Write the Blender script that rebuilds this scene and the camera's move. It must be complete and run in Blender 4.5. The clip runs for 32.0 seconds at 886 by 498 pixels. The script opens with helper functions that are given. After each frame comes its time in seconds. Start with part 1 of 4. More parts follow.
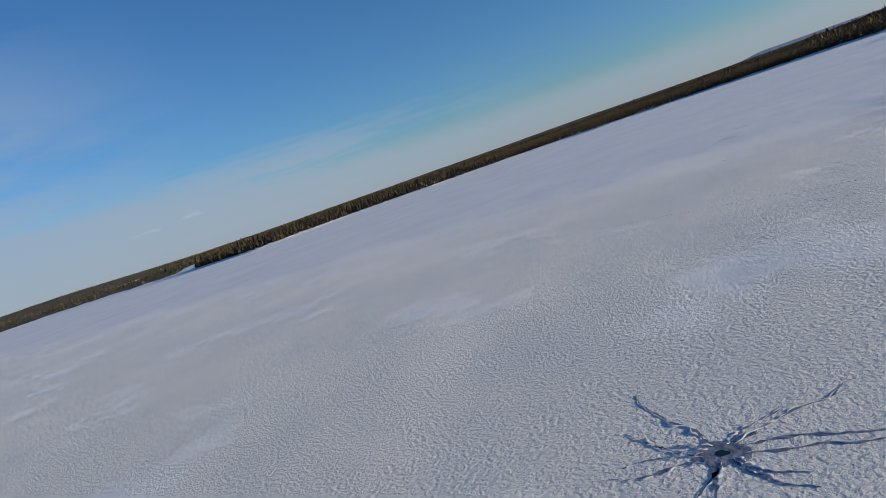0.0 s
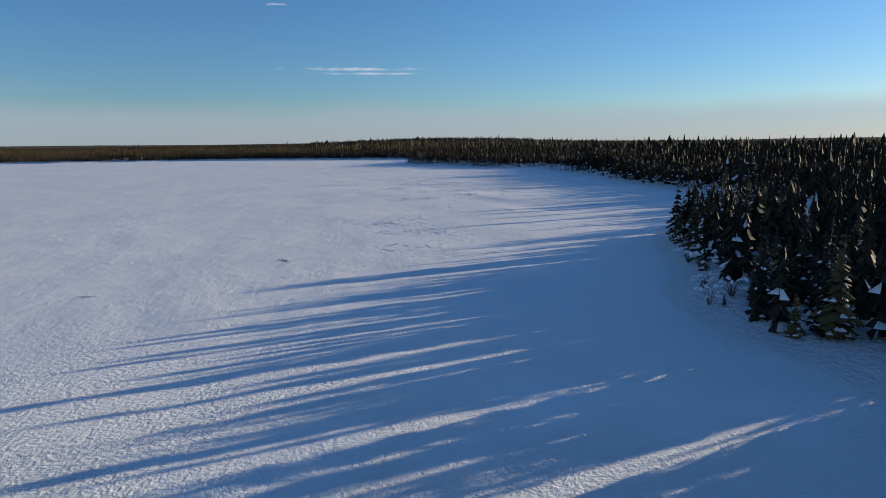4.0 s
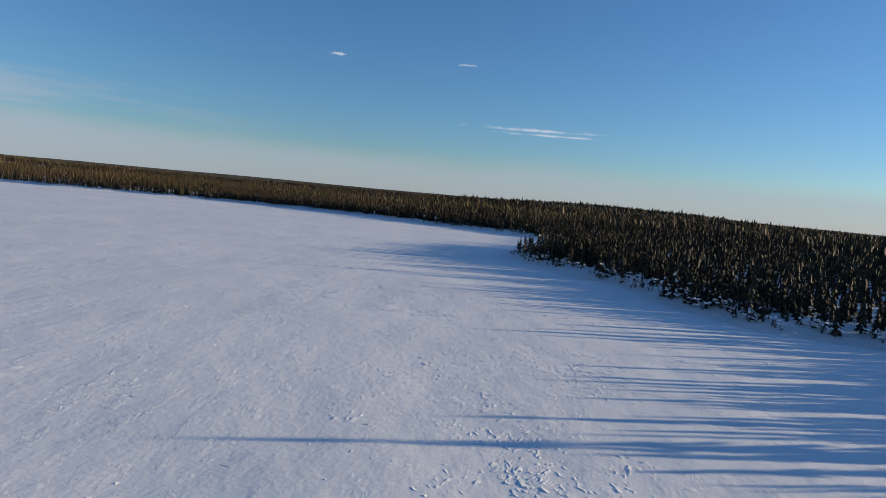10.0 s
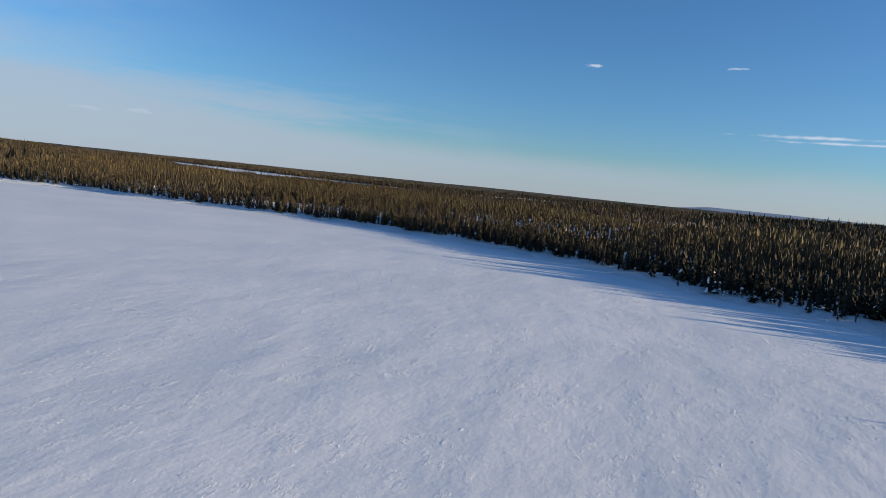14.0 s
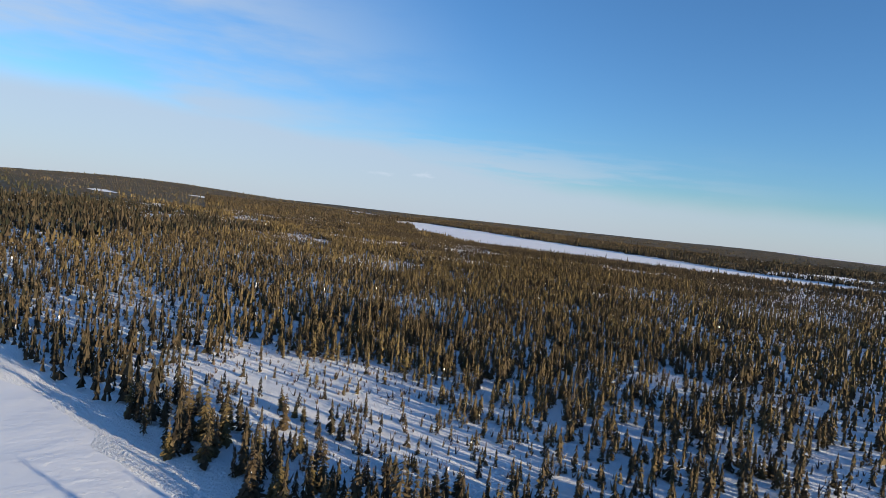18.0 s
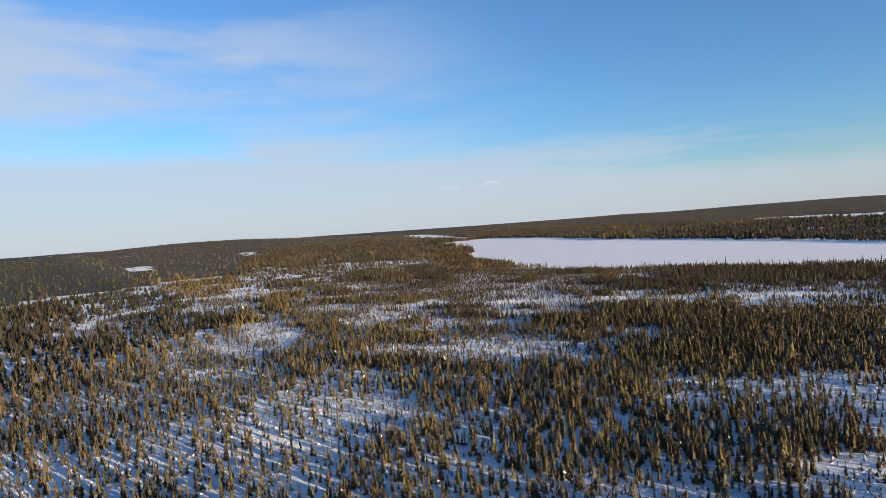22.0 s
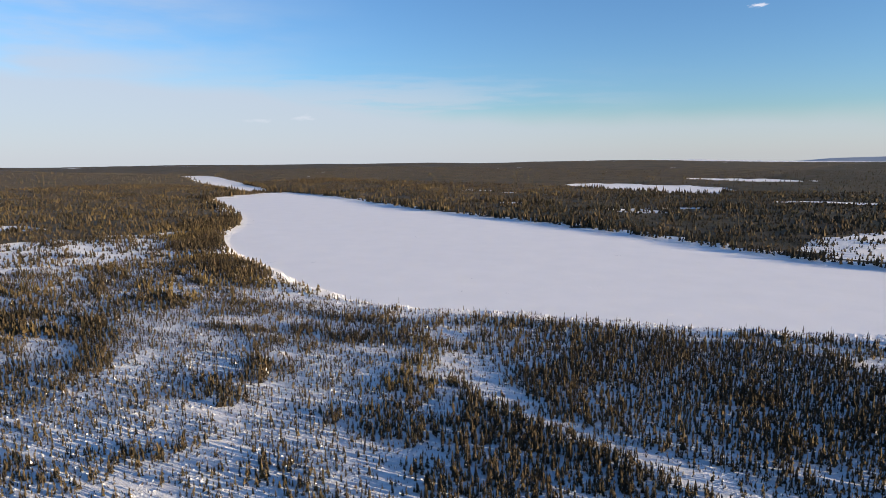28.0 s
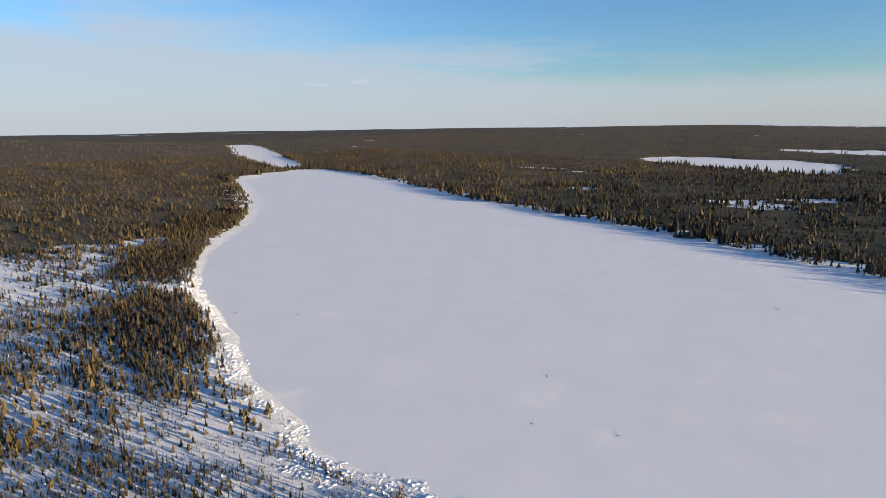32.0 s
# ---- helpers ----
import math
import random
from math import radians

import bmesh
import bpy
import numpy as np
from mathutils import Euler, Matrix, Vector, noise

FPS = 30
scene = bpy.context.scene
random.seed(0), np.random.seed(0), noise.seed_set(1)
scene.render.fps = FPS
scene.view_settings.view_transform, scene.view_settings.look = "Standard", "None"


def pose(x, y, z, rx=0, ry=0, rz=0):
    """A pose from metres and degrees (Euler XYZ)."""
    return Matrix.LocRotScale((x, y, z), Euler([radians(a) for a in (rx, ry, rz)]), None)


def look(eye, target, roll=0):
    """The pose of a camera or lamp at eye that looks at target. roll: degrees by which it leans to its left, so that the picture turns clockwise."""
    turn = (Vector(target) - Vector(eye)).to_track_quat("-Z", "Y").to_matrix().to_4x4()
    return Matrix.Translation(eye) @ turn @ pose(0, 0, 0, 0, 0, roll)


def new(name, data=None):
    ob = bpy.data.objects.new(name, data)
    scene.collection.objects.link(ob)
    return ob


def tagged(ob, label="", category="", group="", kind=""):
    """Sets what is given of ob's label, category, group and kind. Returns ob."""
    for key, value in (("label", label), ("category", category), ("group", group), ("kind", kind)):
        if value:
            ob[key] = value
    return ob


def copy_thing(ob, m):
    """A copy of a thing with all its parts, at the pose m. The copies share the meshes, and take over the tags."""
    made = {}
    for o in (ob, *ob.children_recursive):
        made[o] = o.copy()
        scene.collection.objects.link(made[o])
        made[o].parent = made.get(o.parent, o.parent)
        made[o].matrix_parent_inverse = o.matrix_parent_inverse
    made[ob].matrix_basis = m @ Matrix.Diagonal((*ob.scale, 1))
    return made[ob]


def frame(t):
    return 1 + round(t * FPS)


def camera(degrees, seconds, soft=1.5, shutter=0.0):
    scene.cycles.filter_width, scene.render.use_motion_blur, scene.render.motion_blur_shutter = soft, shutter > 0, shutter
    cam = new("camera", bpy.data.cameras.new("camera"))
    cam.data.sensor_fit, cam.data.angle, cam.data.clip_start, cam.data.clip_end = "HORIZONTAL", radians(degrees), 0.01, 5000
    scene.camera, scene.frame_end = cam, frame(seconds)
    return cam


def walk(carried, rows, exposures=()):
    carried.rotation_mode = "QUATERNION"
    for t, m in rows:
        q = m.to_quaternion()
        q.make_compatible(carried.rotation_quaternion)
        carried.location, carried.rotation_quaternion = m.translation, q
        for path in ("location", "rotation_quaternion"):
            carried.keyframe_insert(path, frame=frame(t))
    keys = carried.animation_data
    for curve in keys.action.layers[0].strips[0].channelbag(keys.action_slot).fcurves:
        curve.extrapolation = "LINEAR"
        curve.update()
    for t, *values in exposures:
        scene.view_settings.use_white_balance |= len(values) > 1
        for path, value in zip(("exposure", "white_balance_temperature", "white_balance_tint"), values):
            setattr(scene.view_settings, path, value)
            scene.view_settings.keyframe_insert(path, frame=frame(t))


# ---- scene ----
# ---- camera and its flight ----
cam = camera(70.0, 32.0, 0.8)
# seconds, x, y, z, yaw, pitch, roll
FLIGHT = [
    (0.0, -45.27, -203.42, 10.88, 30.50, -7.23, 19.35),
    (0.5, -45.30, -193.59, 10.58, 24.05, -9.79, 18.41),
    (1.0, -44.52, -183.89, 10.50, 18.65, -9.56, 17.43),
    (1.5, -43.41, -174.82, 10.28, 13.31, -8.48, 16.14),
    (2.0, -42.11, -166.08, 10.00, 5.01, -10.95, 11.11),
    (2.5, -40.39, -157.15, 9.79, -2.07, -11.70, 6.91),
    (3.0, -38.12, -147.93, 9.70, -7.32, -11.51, 3.37),
    (3.5, -35.14, -138.70, 9.57, -9.58, -10.23, 1.99),
    (5.5, -22.26, -98.15, 10.52, -14.04, -7.99, -2.34),
    (6.0, -18.38, -85.52, 10.85, -12.23, -5.86, -3.57),
    (6.5, -14.22, -72.14, 11.05, -11.01, -5.91, -2.35),
    (7.0, -11.04, -58.31, 11.08, -9.64, -6.63, -1.18),
    (7.5, -7.90, -43.88, 11.30, -8.42, -6.94, -0.96),
    (8.0, -4.87, -29.29, 11.59, -4.13, -7.12, -1.39),
    (8.5, -2.35, -14.70, 11.75, -1.60, -6.92, -1.85),
    (9.0, 0.00, -0.00, 12.00, -0.53, -7.33, -3.39),
    (9.5, 2.06, 16.23, 12.11, 1.37, -4.48, -3.88),
    (10.0, 3.50, 32.98, 12.08, 4.07, -4.82, -5.23),
    (10.5, 4.35, 50.07, 12.28, 6.34, -5.63, -5.05),
    (11.0, 4.43, 67.35, 12.76, 7.68, -5.54, -4.58),
    (11.5, 3.65, 84.69, 13.10, 10.74, -5.60, -3.66),
    (12.0, 1.94, 102.38, 13.46, 14.46, -5.80, -3.82),
    (12.5, -0.34, 120.11, 13.47, 16.87, -6.80, -4.30),
    (13.0, -3.22, 137.72, 13.50, 18.76, -5.25, -3.36),
    (13.5, -6.78, 155.22, 13.98, 22.26, -5.90, -5.48),
    (14.0, -11.18, 172.57, 14.55, 26.47, -5.86, -5.83),
    (14.5, -16.41, 189.81, 15.31, 30.88, -4.46, -6.29),
    (16.5, -48.48, 258.34, 20.36, 42.25, -2.97, -6.58),
    (17.0, -58.63, 274.34, 22.28, 45.79, -3.95, -8.22),
    (17.5, -69.35, 289.88, 24.58, 48.17, -4.18, -8.89),
    (18.0, -80.53, 304.73, 26.77, 49.98, -3.06, -6.29),
    (18.5, -91.92, 318.96, 28.78, 52.19, -2.43, -3.95),
    (19.0, -103.81, 332.97, 30.78, 53.89, -3.23, -1.54),
    (19.5, -116.31, 346.71, 32.81, 55.64, -3.17, 1.04),
    (20.0, -129.15, 360.27, 34.91, 56.91, -2.12, 3.52),
    (20.5, -142.07, 373.68, 37.00, 57.57, 0.32, 5.65),
    (21.0, -154.29, 386.76, 38.93, 57.84, 0.45, 6.37),
    (21.5, -166.29, 399.49, 40.83, 58.13, -0.29, 5.17),
    (22.0, -178.28, 412.01, 42.79, 56.70, -2.30, 4.07),
    (22.5, -190.19, 424.58, 44.82, 55.79, -3.41, 4.08),
    (23.0, -201.94, 436.88, 47.00, 55.24, -4.17, 3.74),
    (23.5, -213.33, 448.83, 49.52, 52.29, -5.64, 2.86),
    (24.0, -224.79, 460.76, 52.14, 49.61, -5.99, 2.87),
    (24.5, -236.58, 472.99, 54.75, 49.59, -6.25, 3.63),
    (25.0, -248.48, 485.55, 57.06, 47.97, -5.50, 0.98),
    (25.5, -260.46, 498.68, 59.20, 44.20, -6.29, 0.32),
    (27.5, -309.91, 556.14, 65.71, 40.22, -7.85, 0.69),
    (28.0, -322.34, 570.79, 67.52, 39.94, -8.36, 0.48),
    (28.5, -334.74, 585.48, 69.36, 40.02, -8.75, 0.01),
    (29.0, -347.07, 600.30, 71.08, 40.41, -8.53, 0.49),
    (29.5, -359.40, 615.23, 72.69, 39.75, -9.22, -0.01),
    (30.0, -371.79, 630.12, 74.11, 39.28, -9.17, -0.24),
    (30.5, -384.28, 644.92, 75.44, 38.80, -9.41, -0.13),
    (31.0, -396.71, 659.66, 76.90, 39.97, -9.34, 0.46),
    (31.5, -409.06, 674.24, 78.41, 42.08, -10.13, 1.20),
    (32.0, -421.36, 688.83, 79.98, 44.93, -11.51, 0.68),
]
walk(cam, [(t, pose(x, y, z, 90 + pitch, roll, yaw)) for t, x, y, z, yaw, pitch, roll in FLIGHT],
     exposures=[(0.0, 0.20, 5650, 11), (3.0, 0.29, 5700, 11), (6.0, 0.42, 5950, 12), (9.0, 0.34, 5900, 12), (10.0, 0.38, 5950, 12), (12.0, 0.54, 5720, 11), (14.0, 0.52, 5780, 11), (17.0, 0.79, 5850, 11), (22.0, 0.88, 6150, 14), (28.0, 0.94, 6330, 16), (30.0, 0.92, 6350, 15), (32.0, 0.80, 6280, 14)])

# ---- world and sun ----
SUN_AZ, SUN_EL = 75.5, 8.0          # degrees clockwise from +y, degrees above the horizon
VEIL_COLOUR, CLOUD_COLOUR = (2.65, 2.93, 3.2), (4.3, 4.3, 4.4)
world = bpy.data.worlds.new("winter_sky")
scene.world = world
world.use_nodes = True
wn, wl = world.node_tree.nodes, world.node_tree.links
wn.clear()
w_out = wn.new("ShaderNodeOutputWorld")
w_bg = wn.new("ShaderNodeBackground")
w_bg.inputs["Strength"].default_value = 0.115
sky = wn.new("ShaderNodeTexSky")
sky.sky_type = "NISHITA"
sky.sun_disc = False
sky.sun_elevation = radians(SUN_EL)
sky.sun_rotation = radians(SUN_AZ)
sky.altitude = 400
sky.air_density, sky.dust_density, sky.ozone_density = 1.0, 0.3, 4.0


def calc(op, a, b=None, c=None):
    nd = wn.new("ShaderNodeMath")
    nd.operation = op
    for k, v in enumerate((a, b, c)):
        if v is None:
            continue
        if isinstance(v, (int, float)):
            nd.inputs[k].default_value = v
        else:
            wl.new(v, nd.inputs[k])
    return nd.outputs[0]


def step_up(v, lo, hi):
    nd = wn.new("ShaderNodeMapRange")
    nd.interpolation_type = "SMOOTHSTEP"
    wl.new(v, nd.inputs["Value"])
    nd.inputs["From Min"].default_value, nd.inputs["From Max"].default_value = lo, hi
    return nd.outputs["Result"]


def sky_noise(u, v, su, sv, detail, w):
    cx = wn.new("ShaderNodeCombineXYZ")
    wl.new(calc("MULTIPLY", u, su), cx.inputs[0])
    wl.new(calc("MULTIPLY", v, sv), cx.inputs[1])
    cx.inputs[2].default_value = w
    nt = wn.new("ShaderNodeTexNoise")
    nt.inputs["Scale"].default_value, nt.inputs["Detail"].default_value = 1.0, detail
    nt.inputs["Roughness"].default_value = 0.55
    wl.new(cx.outputs[0], nt.inputs["Vector"])
    return nt.outputs["Fac"]


w_dir = wn.new("ShaderNodeTexCoord").outputs["Generated"]
w_sep = wn.new("ShaderNodeSeparateXYZ")
wl.new(w_dir, w_sep.inputs[0])
dx, dy, dz = w_sep.outputs
az_d = calc("MULTIPLY", calc("ARCTAN2", calc("MULTIPLY", dx, -1.0), dy), 57.2958)
el_d = calc("MULTIPLY", calc("ARCSINE", dz), 57.2958)


def cloud_puff(az0, el0, half_w, half_h, rough, w):
    """A small cloud round a direction, with a torn edge."""
    u = calc("DIVIDE", calc("SUBTRACT", az_d, az0), half_w)
    v = calc("DIVIDE", calc("SUBTRACT", el_d, el0), half_h)
    r = calc("SQRT", calc("ADD", calc("MULTIPLY", u, u), calc("MULTIPLY", v, v)))
    n = sky_noise(az_d, el_d, rough, rough * 3.0, 4.0, w)
    return step_up(calc("SUBTRACT", calc("ADD", calc("SUBTRACT", 1.0, r), calc("MULTIPLY", n, 2.6)), 1.35), 0.0, 1.1)


# thin cloud: a low haze bank, torn cirrus, a vapour streak and a few scraps
veil = sky_noise(az_d, el_d, 0.035, 0.17, 6.0, 3.1)
veil_top = calc("ADD", 3.2, calc("MULTIPLY", calc("SUBTRACT", sky_noise(az_d, el_d, 0.05, 0.1, 3.0, 8.0), 0.5), 3.0))
veil_top = calc("ADD", veil_top, calc("MULTIPLY", step_up(az_d, 30.0, 75.0), 4.0))
haze = calc("MULTIPLY", calc("SUBTRACT", 1.0, step_up(calc("SUBTRACT", el_d, veil_top), -1.2, 0.9)), calc("ADD", 0.62, calc("MULTIPLY", step_up(az_d, 15.0, 50.0), 0.2)))
turned = step_up(calc("ADD", az_d, calc("MULTIPLY", el_d, -0.5)), 38.0, 72.0)
cirrus = calc("MULTIPLY", step_up(veil, 0.36, 0.60), calc("MULTIPLY", turned, calc("SUBTRACT", 1.0, step_up(el_d, 12.0, 27.0))))
low = calc("MULTIPLY", step_up(sky_noise(az_d, el_d, 0.08, 0.7, 6.0, 1.7), 0.40, 0.62),
           calc("MULTIPLY", step_up(az_d, 15.0, 50.0), calc("SUBTRACT", 1.0, step_up(el_d, 4.5, 8.5))))
streak = calc("MULTIPLY", cloud_puff(-4.5, 6.42, 7.2, 0.20, 0.4, 5.0), 0.85)
streak2 = calc("MULTIPLY", cloud_puff(-5.2, 6.05, 5.6, 0.13, 0.45, 6.0), 0.8)
scraps = calc("MAXIMUM", calc("MULTIPLY", cloud_puff(14.4, 11.3, 0.9, 0.2, 1.6, 7.0), 0.75), calc("MULTIPLY", cloud_puff(3.0, 11.5, 0.9, 0.14, 1.2, 9.0), 0.6))
puffs = calc("MAXIMUM", calc("MULTIPLY", cloud_puff(52.0, 3.4, 1.3, 0.30, 0.9, 11.0), 0.3), calc("MULTIPLY", cloud_puff(56.0, 3.1, 1.5, 0.25, 0.9, 12.0), 0.2))
bright = calc("MAXIMUM", calc("MAXIMUM", streak, streak2), calc("MAXIMUM", scraps, puffs))
veil_all = calc("MAXIMUM", haze, calc("MULTIPLY", calc("MAXIMUM", cirrus, calc("MULTIPLY", low, 0.9)), 0.8))


def blend(fac, a, b):
    nd = wn.new("ShaderNodeMix")
    nd.data_type = "RGBA"
    wl.new(fac, nd.inputs[0])
    wl.new(a, nd.inputs[6])
    if isinstance(b, tuple):
        nd.inputs[7].default_value = (*b, 1.0)
    else:
        wl.new(b, nd.inputs[7])
    return nd.outputs[2]


w_col = blend(veil_all, sky.outputs["Color"], VEIL_COLOUR)
w_col = blend(bright, w_col, CLOUD_COLOUR)
wl.new(w_col, w_bg.inputs["Color"])
wl.new(w_bg.outputs["Background"], w_out.inputs["Surface"])

sun_data = bpy.data.lights.new("sun", "SUN")
sun_data.energy, sun_data.angle, sun_data.color = 6.0, radians(0.45), (1.0, 0.785, 0.47)
sun = new("sun", sun_data)
az, el = radians(SUN_AZ), radians(SUN_EL)
sun_way = Vector((math.sin(az) * math.cos(el), math.cos(az) * math.cos(el), math.sin(el)))
sun.matrix_world = look((0, 0, 300), Vector((0, 0, 300)) - sun_way)


# ---- materials ----
def material(name):
    m = bpy.data.materials.new(name)
    m.use_nodes = True
    nt = m.node_tree
    return m, nt.nodes, nt.links, nt.nodes["Principled BSDF"]


def noise_node(n, l, coord, scale, detail=4.0, rough=0.55, stretch=None, turn=0.0):
    tex = n.new("ShaderNodeTexNoise")
    tex.inputs["Scale"].default_value = scale
    tex.inputs["Detail"].default_value = detail
    tex.inputs["Roughness"].default_value = rough
    if stretch:
        mp = n.new("ShaderNodeMapping")
        mp.inputs["Scale"].default_value = stretch
        mp.inputs["Rotation"].default_value = (0, 0, turn)
        l.new(coord, mp.inputs["Vector"])
        coord = mp.outputs["Vector"]
    l.new(coord, tex.inputs["Vector"])
    return tex.outputs["Fac"]


def ramp(n, l, fac, stops):
    r = n.new("ShaderNodeValToRGB")
    e = r.color_ramp.elements
    while len(e) < len(stops):
        e.new(0.5)
    for k, (p, c) in enumerate(stops):
        e[k].position, e[k].color = p, (*c, 1.0)
    l.new(fac, r.inputs["Fac"])
    return r.outputs["Color"]


def mix_rgb(n, l, fac, a, b):
    mx = n.new("ShaderNodeMix")
    mx.data_type = "RGBA"
    for sock, v in ((mx.inputs[0], fac), (mx.inputs[6], a), (mx.inputs[7], b)):
        if isinstance(v, (int, float)):
            sock.default_value = v
        elif isinstance(v, tuple):
            sock.default_value = (*v, 1.0)
        else:
            l.new(v, sock)
    return mx.outputs[2]


def bump(n, l, fac, strength, distance, below=None):
    b = n.new("ShaderNodeBump")
    b.inputs["Strength"].default_value = strength
    b.inputs["Distance"].default_value = distance
    l.new(fac, b.inputs["Height"])
    if below is not None:
        l.new(below, b.inputs["Normal"])
    return b.outputs["Normal"]


def snow_material(name, drift, grain, crust, bare=0.44, south=False, steps=0.3, deep=(0.76, 0.78, 0.81)):
    m, n, l, p = material(name)
    co = n.new("ShaderNodeTexCoord").outputs["Object"]
    wide = noise_node(n, l, co, 0.05, 3.0)
    col = ramp(n, l, wide, [(0.3, deep), (0.7, (0.87, 0.87, 0.88))])
    l.new(col, p.inputs["Base Color"])
    p.inputs["Roughness"].default_value = 0.7
    p.inputs["Specular IOR Level"].default_value = 0.25
    b1 = bump(n, l, noise_node(n, l, co, 0.22, 4.0, 0.6, (1.0, 0.6, 1.0), radians(25)), drift, 0.5)
    # crust broken into small plates, in patches between smooth drifts
    where = n.new("ShaderNodeMapRange")
    l.new(noise_node(n, l, co, 0.07, 3.0, 0.6), where.inputs["Value"])
    where.inputs["From Min"].default_value, where.inputs["From Max"].default_value = bare, bare + 0.17
    plates = noise_node(n, l, co, 4.2 if south else 2.4, 5.0, 0.62)
    if south:
        # the crust lies on the southern part of the lake
        sep = n.new("ShaderNodeSeparateXYZ")
        l.new(co, sep.inputs[0])
        zone = n.new("ShaderNodeMapRange")
        l.new(sep.outputs[1], zone.inputs["Value"])
        zone.inputs["From Min"].default_value, zone.inputs["From Max"].default_value = -90.0, -122.0
        zone.inputs["To Min"].default_value = 0.05
        both = n.new("ShaderNodeMath")
        both.operation = "MULTIPLY"
        l.new(where.outputs["Result"], both.inputs[0])
        l.new(zone.outputs["Result"], both.inputs[1])
        crust_fac = both.outputs[0]
    else:
        crust_fac = where.outputs["Result"]
    b2 = n.new("ShaderNodeBump")
    b2.inputs["Distance"].default_value = 0.36 if south else 0.5
    mul = n.new("ShaderNodeMath")
    mul.operation = "MULTIPLY_ADD"
    l.new(crust_fac, mul.inputs[0])
    mul.inputs[1].default_value, mul.inputs[2].default_value = crust, 0.03
    l.new(mul.outputs[0], b2.inputs["Strength"])
    l.new(plates, b2.inputs["Height"])
    l.new(b1, b2.inputs["Normal"])
    edge = n.new("ShaderNodeMapRange")
    l.new(noise_node(n, l, co, 0.75, 7.0, 0.68, (1.0, 0.55, 1.0), radians(-35)), edge.inputs["Value"])
    edge.inputs["From Min"].default_value, edge.inputs["From Max"].default_value = 0.565, 0.60
    patchy = n.new("ShaderNodeMapRange")
    l.new(noise_node(n, l, co, 0.09, 4.0, 0.6), patchy.inputs["Value"])
    patchy.inputs["From Min"].default_value, patchy.inputs["From Max"].default_value = 0.46, 0.62
    cut = n.new("ShaderNodeMath")
    cut.operation = "MULTIPLY"
    l.new(edge.outputs["Result"], cut.inputs[0])
    l.new(patchy.outputs["Result"], cut.inputs[1])
    b4 = bump(n, l, cut.outputs[0], steps, 0.22, b2.outputs["Normal"])
    b3 = bump(n, l, noise_node(n, l, co, 6.0, 4.0, 0.6), grain, 0.05, b4)
    l.new(b3, p.inputs["Normal"])
    return m


M_ICE = snow_material("wind_packed_snow", 0.26, 0.12, 1.0, 0.27, True, 0.28)
M_ICE_SMOOTH = snow_material("smooth_lake_snow", 0.06, 0.35, 0.5, 0.48, deep=(0.83, 0.835, 0.85))
M_SNOW = snow_material("forest_snow", 0.8, 0.6, 1.0, 0.22)


def needle_material(name, dark, light):
    m, n, l, p = material(name)
    co = n.new("ShaderNodeTexCoord").outputs["Object"]
    at = n.new("ShaderNodeAttribute")
    at.attribute_name = "tint"
    patch = noise_node(n, l, co, 0.02, 3.0)
    ad = n.new("ShaderNodeMath")
    ad.operation = "MULTIPLY_ADD"
    l.new(at.outputs["Fac"], ad.inputs[0])
    ad.inputs[1].default_value = 0.6
    mul = n.new("ShaderNodeMath")
    mul.operation = "MULTIPLY"
    l.new(patch, mul.inputs[0])
    mul.inputs[1].default_value = 0.45
    l.new(mul.outputs[0], ad.inputs[2])
    base = ramp(n, l, ad.outputs[0], [(0.12, dark), (0.42, tuple(0.5 * (a + b) * k for a, b, k in zip(dark, light, (0.95, 0.88, 1.25)))), (0.8, light)])
    l.new(base, p.inputs["Base Color"])
    p.inputs["Roughness"].default_value = 0.75
    p.inputs["Specular IOR Level"].default_value = 0.15
    l.new(bump(n, l, noise_node(n, l, co, 9.0, 3.0), 0.6, 0.05), p.inputs["Normal"])
    return m


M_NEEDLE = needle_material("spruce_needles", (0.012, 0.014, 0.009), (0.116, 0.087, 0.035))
M_CANOPY = needle_material("far_canopy", (0.032, 0.034, 0.016), (0.150, 0.118, 0.052))
cn, cl = M_CANOPY.node_tree.nodes, M_CANOPY.node_tree.links
c_co = cn.new("ShaderNodeTexCoord").outputs["Object"]
c_b = bump(cn, cl, noise_node(cn, cl, c_co, 0.28, 5.0, 0.7), 0.7, 3.0)
cl.new(c_b, cn["Principled BSDF"].inputs["Normal"])
M_SHRUB = needle_material("dry_shrub", (0.05, 0.042, 0.032), (0.12, 0.09, 0.06))
m_, n_, l_, p_ = material("spruce_bark")
co_ = n_.new("ShaderNodeTexCoord").outputs["Object"]
l_.new(ramp(n_, l_, noise_node(n_, l_, co_, 6.0, 4.0, 0.6, (1, 1, 0.2)), [(0.3, (0.07, 0.055, 0.045)), (0.7, (0.17, 0.14, 0.12))]), p_.inputs["Base Color"])
p_.inputs["Roughness"].default_value = 0.9
M_BARK = m_
m_, n_, l_, p_ = material("branch_snow")
p_.inputs["Base Color"].default_value = (0.82, 0.83, 0.86, 1)
p_.inputs["Roughness"].default_value = 0.7
M_BSNOW = m_
# grey for the footprints: the shade inside the dents is put into this colour
m_, n_, l_, p_ = material("track_shade")
co_ = n_.new("ShaderNodeTexCoord").outputs["Object"]
l_.new(ramp(n_, l_, noise_node(n_, l_, co_, 2.0, 3.0), [(0.3, (0.34, 0.36, 0.42)), (0.7, (0.55, 0.57, 0.62))]), p_.inputs["Base Color"])
p_.inputs["Roughness"].default_value = 0.8
M_TRACK = m_

